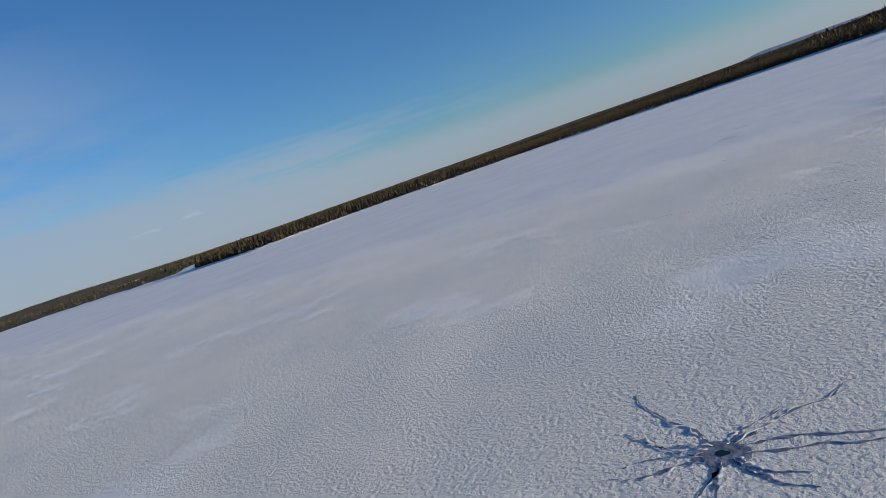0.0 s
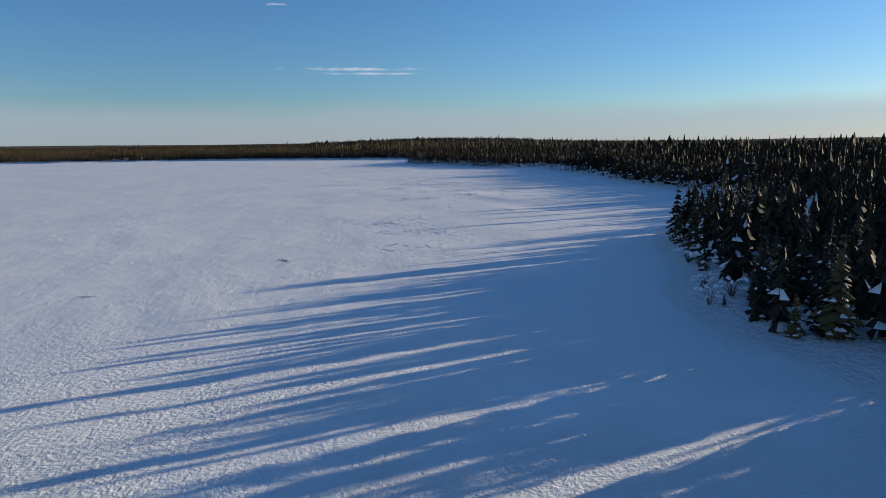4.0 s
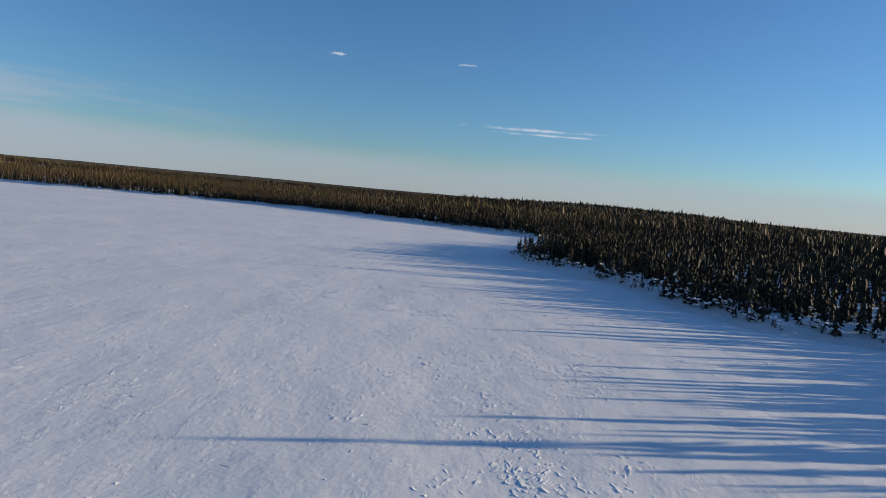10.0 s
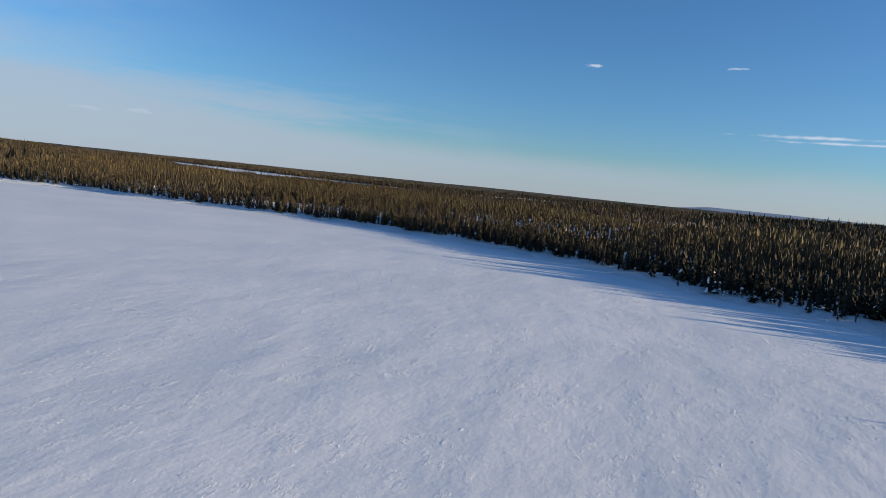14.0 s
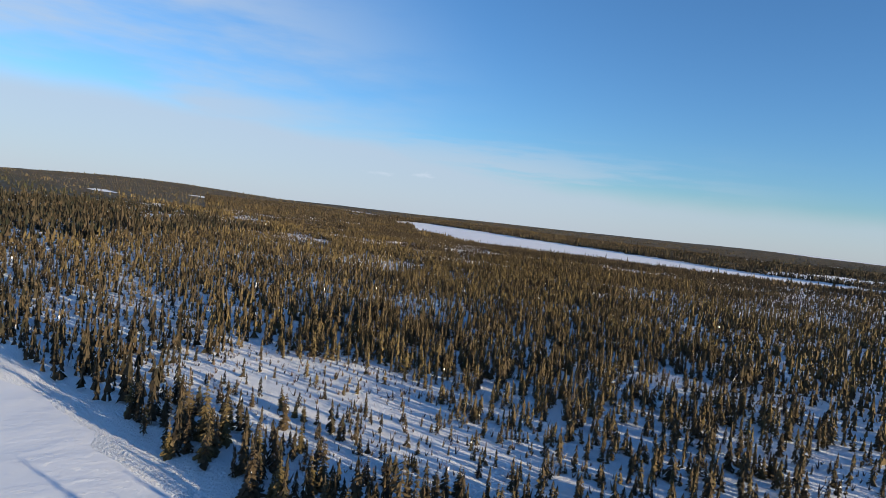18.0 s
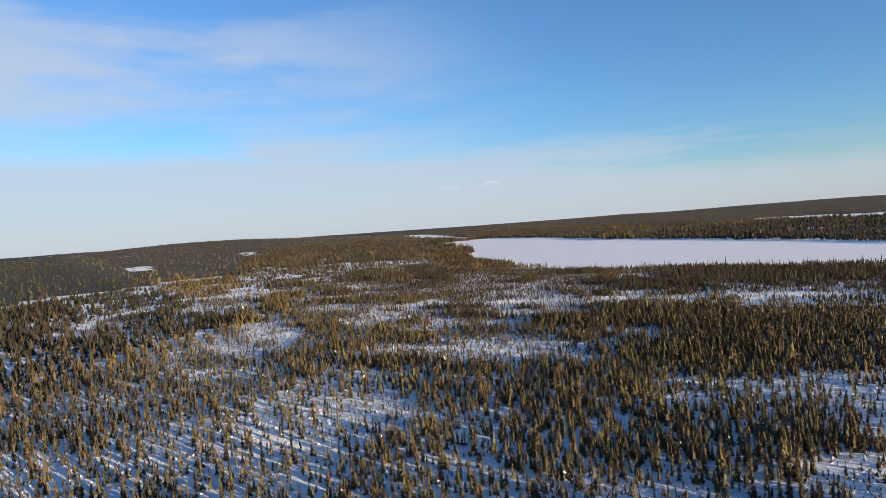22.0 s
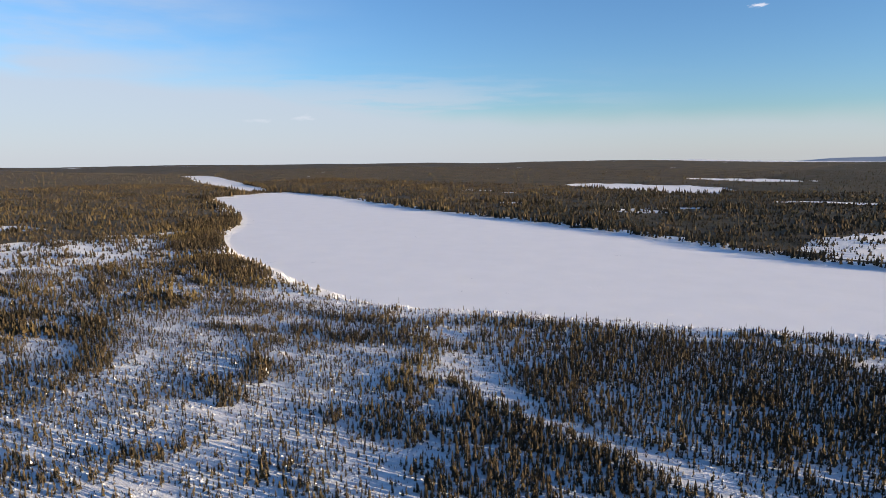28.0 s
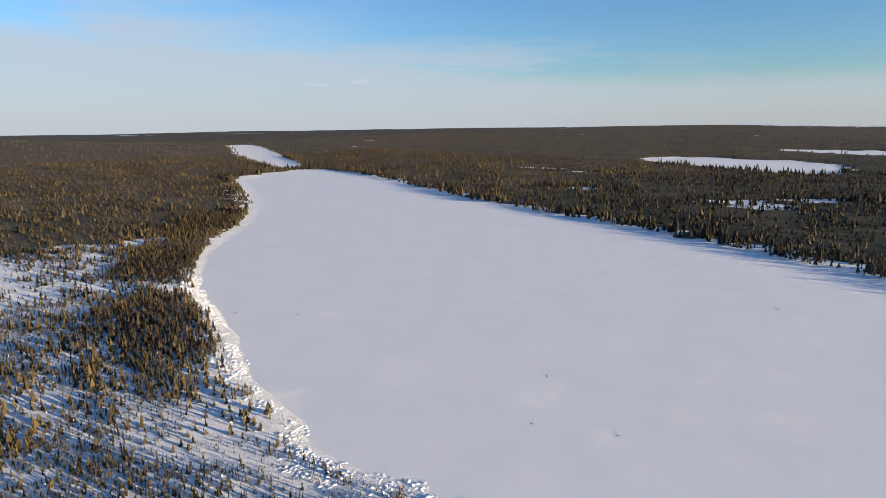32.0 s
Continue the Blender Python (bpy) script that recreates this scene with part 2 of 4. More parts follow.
# ---- the plan ----
LAKES = {
    "frozen_lake_1": [(6, -134), (-7, -131), (-14, -127), (-15, -123), (-12, -116), (-10, -109), (-8, -101), (-6, -91), (-2, -83), (3, -73), (10, -64), (21, -54), (34, -41), (37, -27),
        (41, -7), (43, 14), (46, 36), (48, 66), (53, 86), (53, 99), (45, 106), (36, 108), (32, 124), (30, 140), (20, 149), (14, 161), (10, 175), (16, 192), (30, 215), (38, 240), (33, 259),
        (20, 270), (5, 278), (-18, 292), (-36, 307), (-62, 320), (-92, 327), (-118, 330), (-140, 327), (-160, 323), (-182, 319), (-206, 317), (-228, 313), (-255, 303), (-285, 285), (-312, 262),
        (-332, 240), (-372, 224), (-396, 200), (-408, 165), (-412, 136), (-445, 134), (-510, 146), (-600, 160), (-800, 215), (-1050, 262), (-1100, 200), (-850, 20), (-640, -110), (-560, -250),
        (-470, -370), (-290, -470), (0, -450), (80, -330), (75, -230), (55, -175), (25, -145)],
    "frozen_lake_2": [(-250, 905), (-330, 852), (-405, 815), (-436, 805), (-476, 789), (-515, 769), (-547, 764), (-570, 771), (-600, 775), (-638, 789), (-690, 805), (-736, 819),
        (-789, 846), (-850, 892), (-925, 955), (-1050, 1022), (-1180, 1075), (-1300, 1130), (-1330, 1210), (-1360, 1300), (-1205, 1300), (-988, 1212), (-874, 1170),
        (-800, 1150), (-720, 1130), (-630, 1107), (-550, 1082), (-482, 1050), (-439, 1028), (-395, 1014), (-330, 1010), (-240, 1000), (-180, 960)],
    "frozen_lake_3": [(-1375, 1310), (-1420, 1262), (-1650, 1350), (-1900, 1450), (-2300, 1640), (-2570, 1755), (-2530, 1820), (-2200, 1690), (-1770, 1490), (-1500, 1370)],
    "frozen_pond_1": [(-1045, 1842), (-1000, 1960), (-900, 1955), (-800, 1950), (-680, 1855), (-652, 1668), (-707, 1664), (-786, 1690), (-890, 1738)],
    "frozen_pond_2": [(-945, 2318), (-850, 2405), (-720, 2360), (-600, 2284), (-688, 2173), (-820, 2235)],
    "frozen_pond_3": [(-669, 1294), (-645, 1316), (-625, 1312), (-640, 1286)],
    "frozen_pond_4": [(-628, 1281), (-612, 1300), (-590, 1300), (-600, 1282)],
    "frozen_pond_5": [(-608, 1362), (-590, 1368), (-580, 1356), (-600, 1350)],
    "frozen_pond_6": [(-851, 1313), (-830, 1326), (-806, 1318), (-825, 1308)],
}
CENTRE = (-250.0, 400.0)


def hash01(i, j, seed):
    h = (i * 374761393 + j * 668265263 + seed * 974634721) & 0xFFFFFFFF
    h = ((h ^ (h >> 13)) * 1274126177) & 0xFFFFFFFF
    h = ((h ^ (h >> 16)) * 2246822519) & 0xFFFFFFFF
    return ((h ^ (h >> 15)) & 0xFFFFFF) / 16777215.0


def vnoise(x, y, size, seed):
    """Smooth noise from 0 to 1 with features about size metres wide."""
    u, v = x / size, y / size
    i, j = np.floor(u).astype(np.int64), np.floor(v).astype(np.int64)
    a, b = u - i, v - j
    a, b = a * a * (3 - 2 * a), b * b * (3 - 2 * b)
    h00, h10, h01, h11 = (hash01(i + di, j + dj, seed) for dj in (0, 1) for di in (0, 1))
    return (h00 * (1 - a) + h10 * a) * (1 - b) + (h01 * (1 - a) + h11 * a) * b


def fbm(x, y, size, seed, octaves=4):
    total, amp, norm = 0.0, 1.0, 0.0
    for k in range(octaves):
        total = total + amp * vnoise(x, y, size / 2 ** k, seed + 17 * k)
        norm += amp
        amp *= 0.5
    return total / norm


def rounded(points, times=2):
    """The outline with its corners cut, as a shore has none."""
    p = np.array(points, float)
    for _ in range(times):
        q = np.roll(p, -1, axis=0)
        p = np.stack([0.75 * p + 0.25 * q, 0.25 * p + 0.75 * q], 1).reshape(-1, 2)
    return p


def outline_distance(x, y, p):
    """Signed distance to an outline: below zero inside."""
    d2 = np.full(x.shape, 1e12)
    inside = np.zeros(x.shape, bool)
    q = np.roll(p, -1, axis=0)
    for (ax, ay), (bx, by) in zip(p, q):
        ex, ey = bx - ax, by - ay
        wx, wy = x - ax, y - ay
        k = np.clip((wx * ex + wy * ey) / (ex * ex + ey * ey), 0, 1)
        d2 = np.minimum(d2, (wx - k * ex) ** 2 + (wy - k * ey) ** 2)
        if ay != by:
            inside ^= ((ay > y) != (by > y)) & (x < ax + (y - ay) * ex / ey)
    d = np.sqrt(d2)
    return np.where(inside, -d, d)


OUTLINES = {k: rounded(v, 1) for k, v in LAKES.items()}


def shore_distance(x, y):
    """Distance to the nearest lake, below zero on a lake, with a ragged shore."""
    s = np.full(x.shape, 1e6)
    wob = (fbm(x, y, 14.0, 5, 3) - 0.5) * 7.0
    for p in OUTLINES.values():
        lo, hi = p.min(0) - 400, p.max(0) + 400
        near = (x > lo[0]) & (x < hi[0]) & (y > lo[1]) & (y < hi[1])
        if near.any():
            s[near] = np.minimum(s[near], outline_distance(x[near], y[near], p))
    s = np.where(s > 9e5, 400.0, s)
    return s + wob + np.where((x > -29) & (y < 300), 1.6, 3.2)


def land_height(x, y, s):
    """Height of the snow-covered land; s is the distance to the shore."""
    r = np.hypot(x - CENTRE[0], y - CENTRE[1])
    bank = np.clip((s + 1.0) / 4.0, -0.6, 1.0)
    up = np.clip(s / 120.0, 0, 1)
    z = bank * np.where(y < -96, 0.5, 0.9) + up * (0.8 + 3.0 * fbm(x, y, 160.0, 31, 3))
    z += np.clip(s / 15.0, 0, 1) * 0.5 * (fbm(x, y, 7.0, 41, 2) - 0.5)
    far = np.clip((r - 700) / 3300, 0, 1)
    flat = 1 - 0.85 * np.exp(-(((x + 800) / 600.0) ** 2 + ((y - 1950) / 450.0) ** 2))
    z += np.clip(s / 200.0, 0, 1) * far * flat * (2 + 24 * fbm(x, y, 1100.0, 77, 3) ** 1.3)
    # a wooded hill north of the first lake
    z += 13 * np.exp(-(((x - 190) / 260.0) ** 2 + ((y - 1050) / 200.0) ** 2))
    z += 26 * np.exp(-(((x + 2600) / 620.0) ** 2 + ((y - 950) / 420.0) ** 2))
    # hummocks of the marshy shore of the second lake
    marsh = np.clip(1.2 - np.abs(s - 5) / 9.0, 0, 1) * ((y > 700) & (x > -760))
    z += marsh * 0.9 * (fbm(x, y, 6.0, 61, 2) - 0.45)
    return z


def axis(marks):
    """Coordinates from stretches of (start, end, step)."""
    out = [np.arange(a, b, st) for a, b, st in marks]
    return np.unique(np.round(np.concatenate(out), 3))


def growing(start, end, step, factor):
    v = [start]
    while abs(v[-1] - start) < abs(end - start):
        v.append(v[-1] + step * (1 if end > start else -1))
        step *= factor
    return np.array(v)


def mesh_object(name, co, faces_flat, sizes, mats, smooth=False, mat_index=None, tint=None):
    me = bpy.data.meshes.new(name)
    nf = len(sizes)
    me.vertices.add(len(co))
    me.vertices.foreach_set("co", np.ascontiguousarray(co, np.float32).ravel())
    me.loops.add(len(faces_flat))
    me.loops.foreach_set("vertex_index", np.ascontiguousarray(faces_flat, np.int32))
    me.polygons.add(nf)
    starts = np.concatenate([[0], np.cumsum(sizes)[:-1]])
    me.polygons.foreach_set("loop_start", starts.astype(np.int32))
    me.polygons.foreach_set("use_smooth", np.full(nf, smooth))
    for m in mats:
        me.materials.append(m)
    if mat_index is not None:
        me.polygons.foreach_set("material_index", mat_index.astype(np.int32))
    if tint is not None:
        at = me.attributes.new("tint", "FLOAT", "POINT")
        at.data.foreach_set("value", tint.astype(np.float32))
    me.update(calc_edges=True)
    return new(name, me)


def sheet(name, xs, ys, height, mat, keep=None):
    """A grid over xs and ys; keep(x, y) says which cells stay."""
    gx, gy = np.meshgrid(xs, ys)
    x, y = gx.ravel(), gy.ravel()
    z = height(x, y)
    nx, ny = len(xs), len(ys)
    a = (np.arange(ny - 1)[:, None] * nx + np.arange(nx - 1)[None, :]).ravel()
    quads = np.stack([a, a + 1, a + 1 + nx, a + nx], 1)
    co = np.stack([x, y, z], 1)
    if keep is not None:
        k = keep(x, y)
        quads = quads[k[quads].any(1)]
        used = np.unique(quads)
        back = np.zeros(len(co), np.int64)
        back[used] = np.arange(len(used))
        co, quads = co[used], back[quads]
    return mesh_object(name, co, quads.ravel(), np.full(len(quads), 4), [mat], True)


# ---- ground and ice ----
gx = np.unique(np.concatenate([np.arange(-30, 20, 1.5), growing(-700, -4900, 6, 1.09), np.arange(-700, 140, 4.6), growing(140, 4700, 6, 1.09)]))
gy = np.unique(np.concatenate([np.arange(-142, -66, 1.5), growing(-300, -4600, 8, 1.1), np.arange(-300, 900, 4.6), growing(900, 5600, 6, 1.055)]))
ground = sheet("ground", gx, gy, lambda x, y: land_height(x, y, shore_distance(x, y)), M_SNOW)
tagged(ground, "rolling snow-covered ground under the spruce forest", "snow ground", kind="structure")


# a ridge on the skyline beyond the second lake, haze painted in as pale blue
m_, n_, l_, p_ = material("hazed_hills")
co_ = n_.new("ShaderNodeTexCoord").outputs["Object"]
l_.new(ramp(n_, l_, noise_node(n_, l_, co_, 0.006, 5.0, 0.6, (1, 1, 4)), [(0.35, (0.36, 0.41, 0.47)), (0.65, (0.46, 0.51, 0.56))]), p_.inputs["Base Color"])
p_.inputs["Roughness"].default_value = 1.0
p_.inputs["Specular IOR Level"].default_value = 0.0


def ridge_height(x, y):
    crest = np.interp(x, (-1560, -1440, -1250, -1084, -741, -400, 300, 900), (0, 8, 20, 34, 46, 50, 48, 40)) + 5 * (fbm(x, y * 0, 160.0, 301, 4) - 0.5)
    return crest * np.clip(1 - np.abs(y - 5600) / 190.0, 0, 1) ** 0.8 - 2


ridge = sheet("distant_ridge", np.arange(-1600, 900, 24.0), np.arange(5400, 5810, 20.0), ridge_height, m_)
tagged(ridge, "wooded ridge far beyond the lakes, haze put into its pale blue", "distant ridge", kind="structure")


# melt holes in the lake snow: x, y, reach of the arms
HOLES = [(-50.1, -185.1, 6.4), (-75.7, -104.0, 1.9), (-57.2, -116.2, 1.5), (-35.3, -75.0, 1.7), (-58.3, -75.4, 1.7), (-59.4, -88.6, 2.0), (-47.5, -85.3, 1.0), (-26.3, 38.9, 4.2),
         (-670, 810, 5.0), (-648, 827, 4.4), (-532, 845, 2.9), (-516, 816, 2.8), (-496, 826, 2.9), (-682, 963, 4.4), (-504, 970, 4.4), (-916, 960, 5.0)]


def ice_height(x, y):
    calm = np.ones(x.shape)
    for hx, hy, reach in HOLES:
        calm = np.minimum(calm, np.clip((np.hypot(x - hx, y - hy) - reach - 1.5) / 3.0, 0, 1))
    drift = np.clip(1 - np.hypot((x - 0) / 45.0, (y + 10) / 90.0), 0, 1)
    swell = 0.7 * drift * (fbm(x * 0.8 + y * 0.3, y - x * 0.3, 11.0, 71, 3) - 0.5)
    return swell * calm + calm * 0.10 * (fbm(x, y, 18.0, 3, 3) - 0.5) + calm * 0.10 * (fbm(x * 0.9 + y * 0.4, y * 0.45 - x * 0.2, 3.0, 9, 2) - 0.5)


for name, p in OUTLINES.items():
    lo, hi = p.min(0) - 8, p.max(0) + 8
    if name == "frozen_lake_1":
        xs = axis([(lo[0], -100, 6), (-100, 62, 1.6)])
        ys = axis([(lo[1], -250, 6), (-250, 336, 1.6)])
    else:
        st = 5.0 if name == "frozen_lake_2" else 12.0 if hi[0] - lo[0] > 200 else 3.0
        xs, ys = np.arange(lo[0], hi[0] + st, st), np.arange(lo[1], hi[1] + st, st)
    ice = sheet(name, xs, ys, ice_height, M_ICE if name == "frozen_lake_1" else M_ICE_SMOOTH, lambda x, y: shore_distance(x, y) < 3.0 if name != "frozen_lake_2" else shore_distance(x, y) < 5.0)
    tagged(ice, "frozen lake under wind-packed white snow", "frozen lake", kind="structure")


# ---- spruce shapes ----
def spray_spruce(whorls, sprays, rnd, slim=0.12, bare=0.05, trunk=True):
    """A unit-high spruce of drooping sprays with gaps between: points, triangles and each one's whorl (-1: trunk)."""
    v, f, ring = [], [], []

    def tri(a, b, c, k):
        f.append((len(v), len(v) + 1, len(v) + 2))
        v.extend((a, b, c))
        ring.append(k)

    rise = 1.25 * (0.93 - bare) / whorls
    for k in range(whorls):
        q = k / whorls
        z = bare + (0.93 - bare) * q ** 0.96
        reach = (slim * (1 - q) ** 0.7 + 0.018) * rnd.uniform(0.75, 1.2)
        a0 = rnd.uniform(0, 6.28)
        for i in range(sprays):
            if rnd.random() < 0.1:
                continue
            a = a0 + 6.283 * i / sprays + rnd.uniform(-.35, .35)
            da = 3.1416 / sprays * rnd.uniform(0.55, 1.05)
            r1, r2 = reach * rnd.uniform(0.7, 1.3), reach * rnd.uniform(0.7, 1.3)
            tri((rnd.uniform(-.012, .012), rnd.uniform(-.012, .012), z + rise * rnd.uniform(0.8, 1.3)),
                (r1 * math.cos(a - da), r1 * math.sin(a - da), z + rnd.uniform(-.045, .02)),
                (r2 * math.cos(a + da), r2 * math.sin(a + da), z + rnd.uniform(-.045, .02)), k)
    for i in range(2):
        a = rnd.uniform(0, 6.28)
        tri((0, 0, 1.0), (0.03 * math.cos(a), 0.03 * math.sin(a), 0.84), (-0.03 * math.cos(a), -0.03 * math.sin(a), 0.84), whorls)
    if trunk:
        for a in (0.0, 2.1, 4.2):
            tri((0.014 * math.cos(a), 0.014 * math.sin(a), -0.04), (0.014 * math.cos(a + 2.1), 0.014 * math.sin(a + 2.1), -0.04), (0, 0, 0.5), -1)
    return np.array(v), np.array(f), np.array(ring)


def twig_shrub(rnd):
    """A unit-high bare shrub of a few upright twiggy blades."""
    v, f = [], []
    for i in range(4):
        a, lean = rnd.uniform(0, 6.28), rnd.uniform(0.1, 0.55)
        c, sn, w = math.cos(a), math.sin(a), rnd.uniform(0.05, 0.12)
        b = len(v)
        v += [(-w * sn, w * c, -0.05), (w * sn, -w * c, -0.05), (lean * c, lean * sn, rnd.uniform(0.6, 1.0))]
        f.append((b, b + 1, b + 2))
    return np.array(v), np.array(f), np.zeros(4, int)


def stand(name, shapes, x, y, z, h, w, rng, snowy, mats, label, category, tints=None):
    """Many trees as one mesh: a shape each, with its place, height and width."""
    cos, fs, mi, ti, base = [], [], [], [], 0
    pick = rng.integers(0, len(shapes), len(x))
    for k, (v, f, skirt) in enumerate(shapes):
        m = np.where(pick == k)[0]
        if not len(m):
            continue
        a = rng.uniform(0, 6.283, len(m))
        c, s = np.cos(a)[:, None], np.sin(a)[:, None]
        lx, ly = rng.normal(0, 0.03, (2, len(m)))
        hh, ww = h[m][:, None], (h[m] * w[m])[:, None]
        px = (v[:, 0] * c - v[:, 1] * s) * ww + lx[:, None] * hh * v[:, 2]
        py = (v[:, 0] * s + v[:, 1] * c) * ww + ly[:, None] * hh * v[:, 2]
        co = np.stack([px + x[m][:, None], py + y[m][:, None], v[:, 2] * hh + z[m][:, None]], -1).reshape(-1, 3)
        cos.append(co)
        fs.append((f[None] + (np.arange(len(m)) * len(v))[:, None, None]).reshape(-1, 3) + base)
        sn = (rng.random((len(m), len(f))) < snowy[m][:, None] * (1.6 - 1.5 * v[f[:, 0], 2][None])) & (skirt[None] >= 0)
        mi.append(np.where(sn, 1, np.where(skirt[None] < 0, 2, 0)).ravel())
        t = rng.random(len(m)) if tints is None else tints[m]
        ti.append((t[:, None, None] + rng.normal(0, 0.16, (len(m), len(f), 1)) + np.zeros((1, 1, 3))).ravel() if len(v) == 3 * len(f) else np.repeat(t, len(v)))
        base += len(co)
    co, f, mi, ti = np.concatenate(cos), np.concatenate(fs), np.concatenate(mi), np.concatenate(ti)
    ob = mesh_object(name, co, f.ravel(), np.full(len(f), 3), mats, False, mi, ti)
    return tagged(ob, label, category, kind="stuff")


def scatter(x0, x1, y0, y1, step, rng):
    nx, ny = int((x1 - x0) / step), int((y1 - y0) / step)
    i, j = np.meshgrid(np.arange(nx), np.arange(ny))
    x = x0 + (i.ravel() + rng.random(nx * ny)) * step
    y = y0 + (j.ravel() + rng.random(nx * ny)) * step
    return x, y


def flight_distance(x, y):
    p = np.array([(r[1], r[2]) for r in FLIGHT])
    d = np.full(x.shape, 1e9)
    for (ax, ay), (bx, by) in zip(p[:-1], p[1:]):
        ex, ey = bx - ax, by - ay
        k = np.clip(((x - ax) * ex + (y - ay) * ey) / (ex * ex + ey * ey + 1e-9), 0, 1)
        d = np.minimum(d, np.hypot(x - ax - k * ex, y - ay - k * ey))
    return d


# open ground and groves: x, y, half length, half width, turn in degrees, share of trees
GLADES = [
    (-157, 347, 19, 9, 42, .12), (-234, 408, 40, 13, 63, .55), (-214, 515, 18, 9, 60, .2), (-412, 480, 44, 19, 150, .06),
    (-314, 528, 18, 10, 45, .12), (-258, 524, 9, 5, 50, .2), (-300, 400, 16, 9, 40, .35), (-196, 446, 40, 13, 52, .55),
    (-600, 520, 75, 30, 150, .15), (-455, 522, 40, 10, 22, .3),
]
BOG = [
    (-560, 448, 60, 18, 150, .2), (-610, 655, 245, 95, 151, .40), (-480, 668, 80, 42, 150, .36), (-342, 522, 55, 27, 44, .38), (-368, 588, 62, 24, 42, .33), (-395, 608, 112, 13, 41, .07),
    (-425, 714, 30, 10, 147, .07), (-370, 696, 36, 8, 0, .07), (-335, 802, 14, 8, 30, .08), (-350, 1112, 75, 52, 75, .2), (-742, 755, 60, 8, 175, .2), (-800, 800, 45, 6, 160, .2), (-860, 790, 40, 6, 150, .2), (-900, 640, 60, 12, 165, .2), (-1010, 760, 50, 9, 20, .2),
    (-1500, 800, 120, 14, 170, .1), (-1300, 560, 100, 12, 175, .15), (-470, 1500, 60, 14, 10, .15), (-1000, 1500, 70, 10, 170, .2),
]
GROVES = [
    (-345, 752, 75, 42, 15, .95), (-284, 622, 42, 24, 60, .9), (-396, 678, 26, 8, 145, .75), (-420, 578, 15, 5, 40, .8),
    (-535, 528, 42, 8, 160, .8), (-553, 655, 34, 5, 165, .8), (-477, 727, 24, 8, 30, .85), (-662, 776, 66, 17, 161, .95),
    (-800, 832, 72, 24, 148, .95), (-905, 905, 75, 32, 139, .95), (-322, 602, 44, 22, 35, .88), (-490, 490, 26, 9, 20, .9), (-555, 580, 24, 6, 160, .85),
    (-395, 568, 20, 5, 10, .85), (-428, 570, 8, 4, 30, .85), (-426, 510, 22, 5, 15, .85), (-382, 521, 20, 5, 25, .85), (-343, 497, 20, 7, 40, .85),
    (-388, 690, 36, 6, 172, .85), (-262, 584, 48, 28, 45, .92), (-570, 664, 26, 6, 165, .9), (-508, 743, 21, 7, 25, .9), (-457, 772, 9, 5, 25, .85), (-607, 710, 26, 5, 165, .85), (-534, 701, 16, 4, 20, .8), (-600, 645, 40, 6, 20, .85), (-660, 700, 30, 5, 160, .8),
    (-700, 725, 28, 5, 165, .8),
]


def open_land(x, y):
    """1 on glades and bog, 0 under closed forest."""
    k = np.zeros(x.shape)
    wob = (fbm(x, y, 30.0, 29, 3) - 0.5) * 0.9
    for cx, cy, a, b, turn, _ in GLADES + BOG:
        c, sn = math.cos(radians(turn)), math.sin(radians(turn))
        u, v = (x - cx) * c + (y - cy) * sn, (y - cy) * c - (x - cx) * sn
        k = np.maximum(k, np.clip((1.15 - np.hypot(u / a, v / b) + wob) / 0.3, 0, 1))
    return k


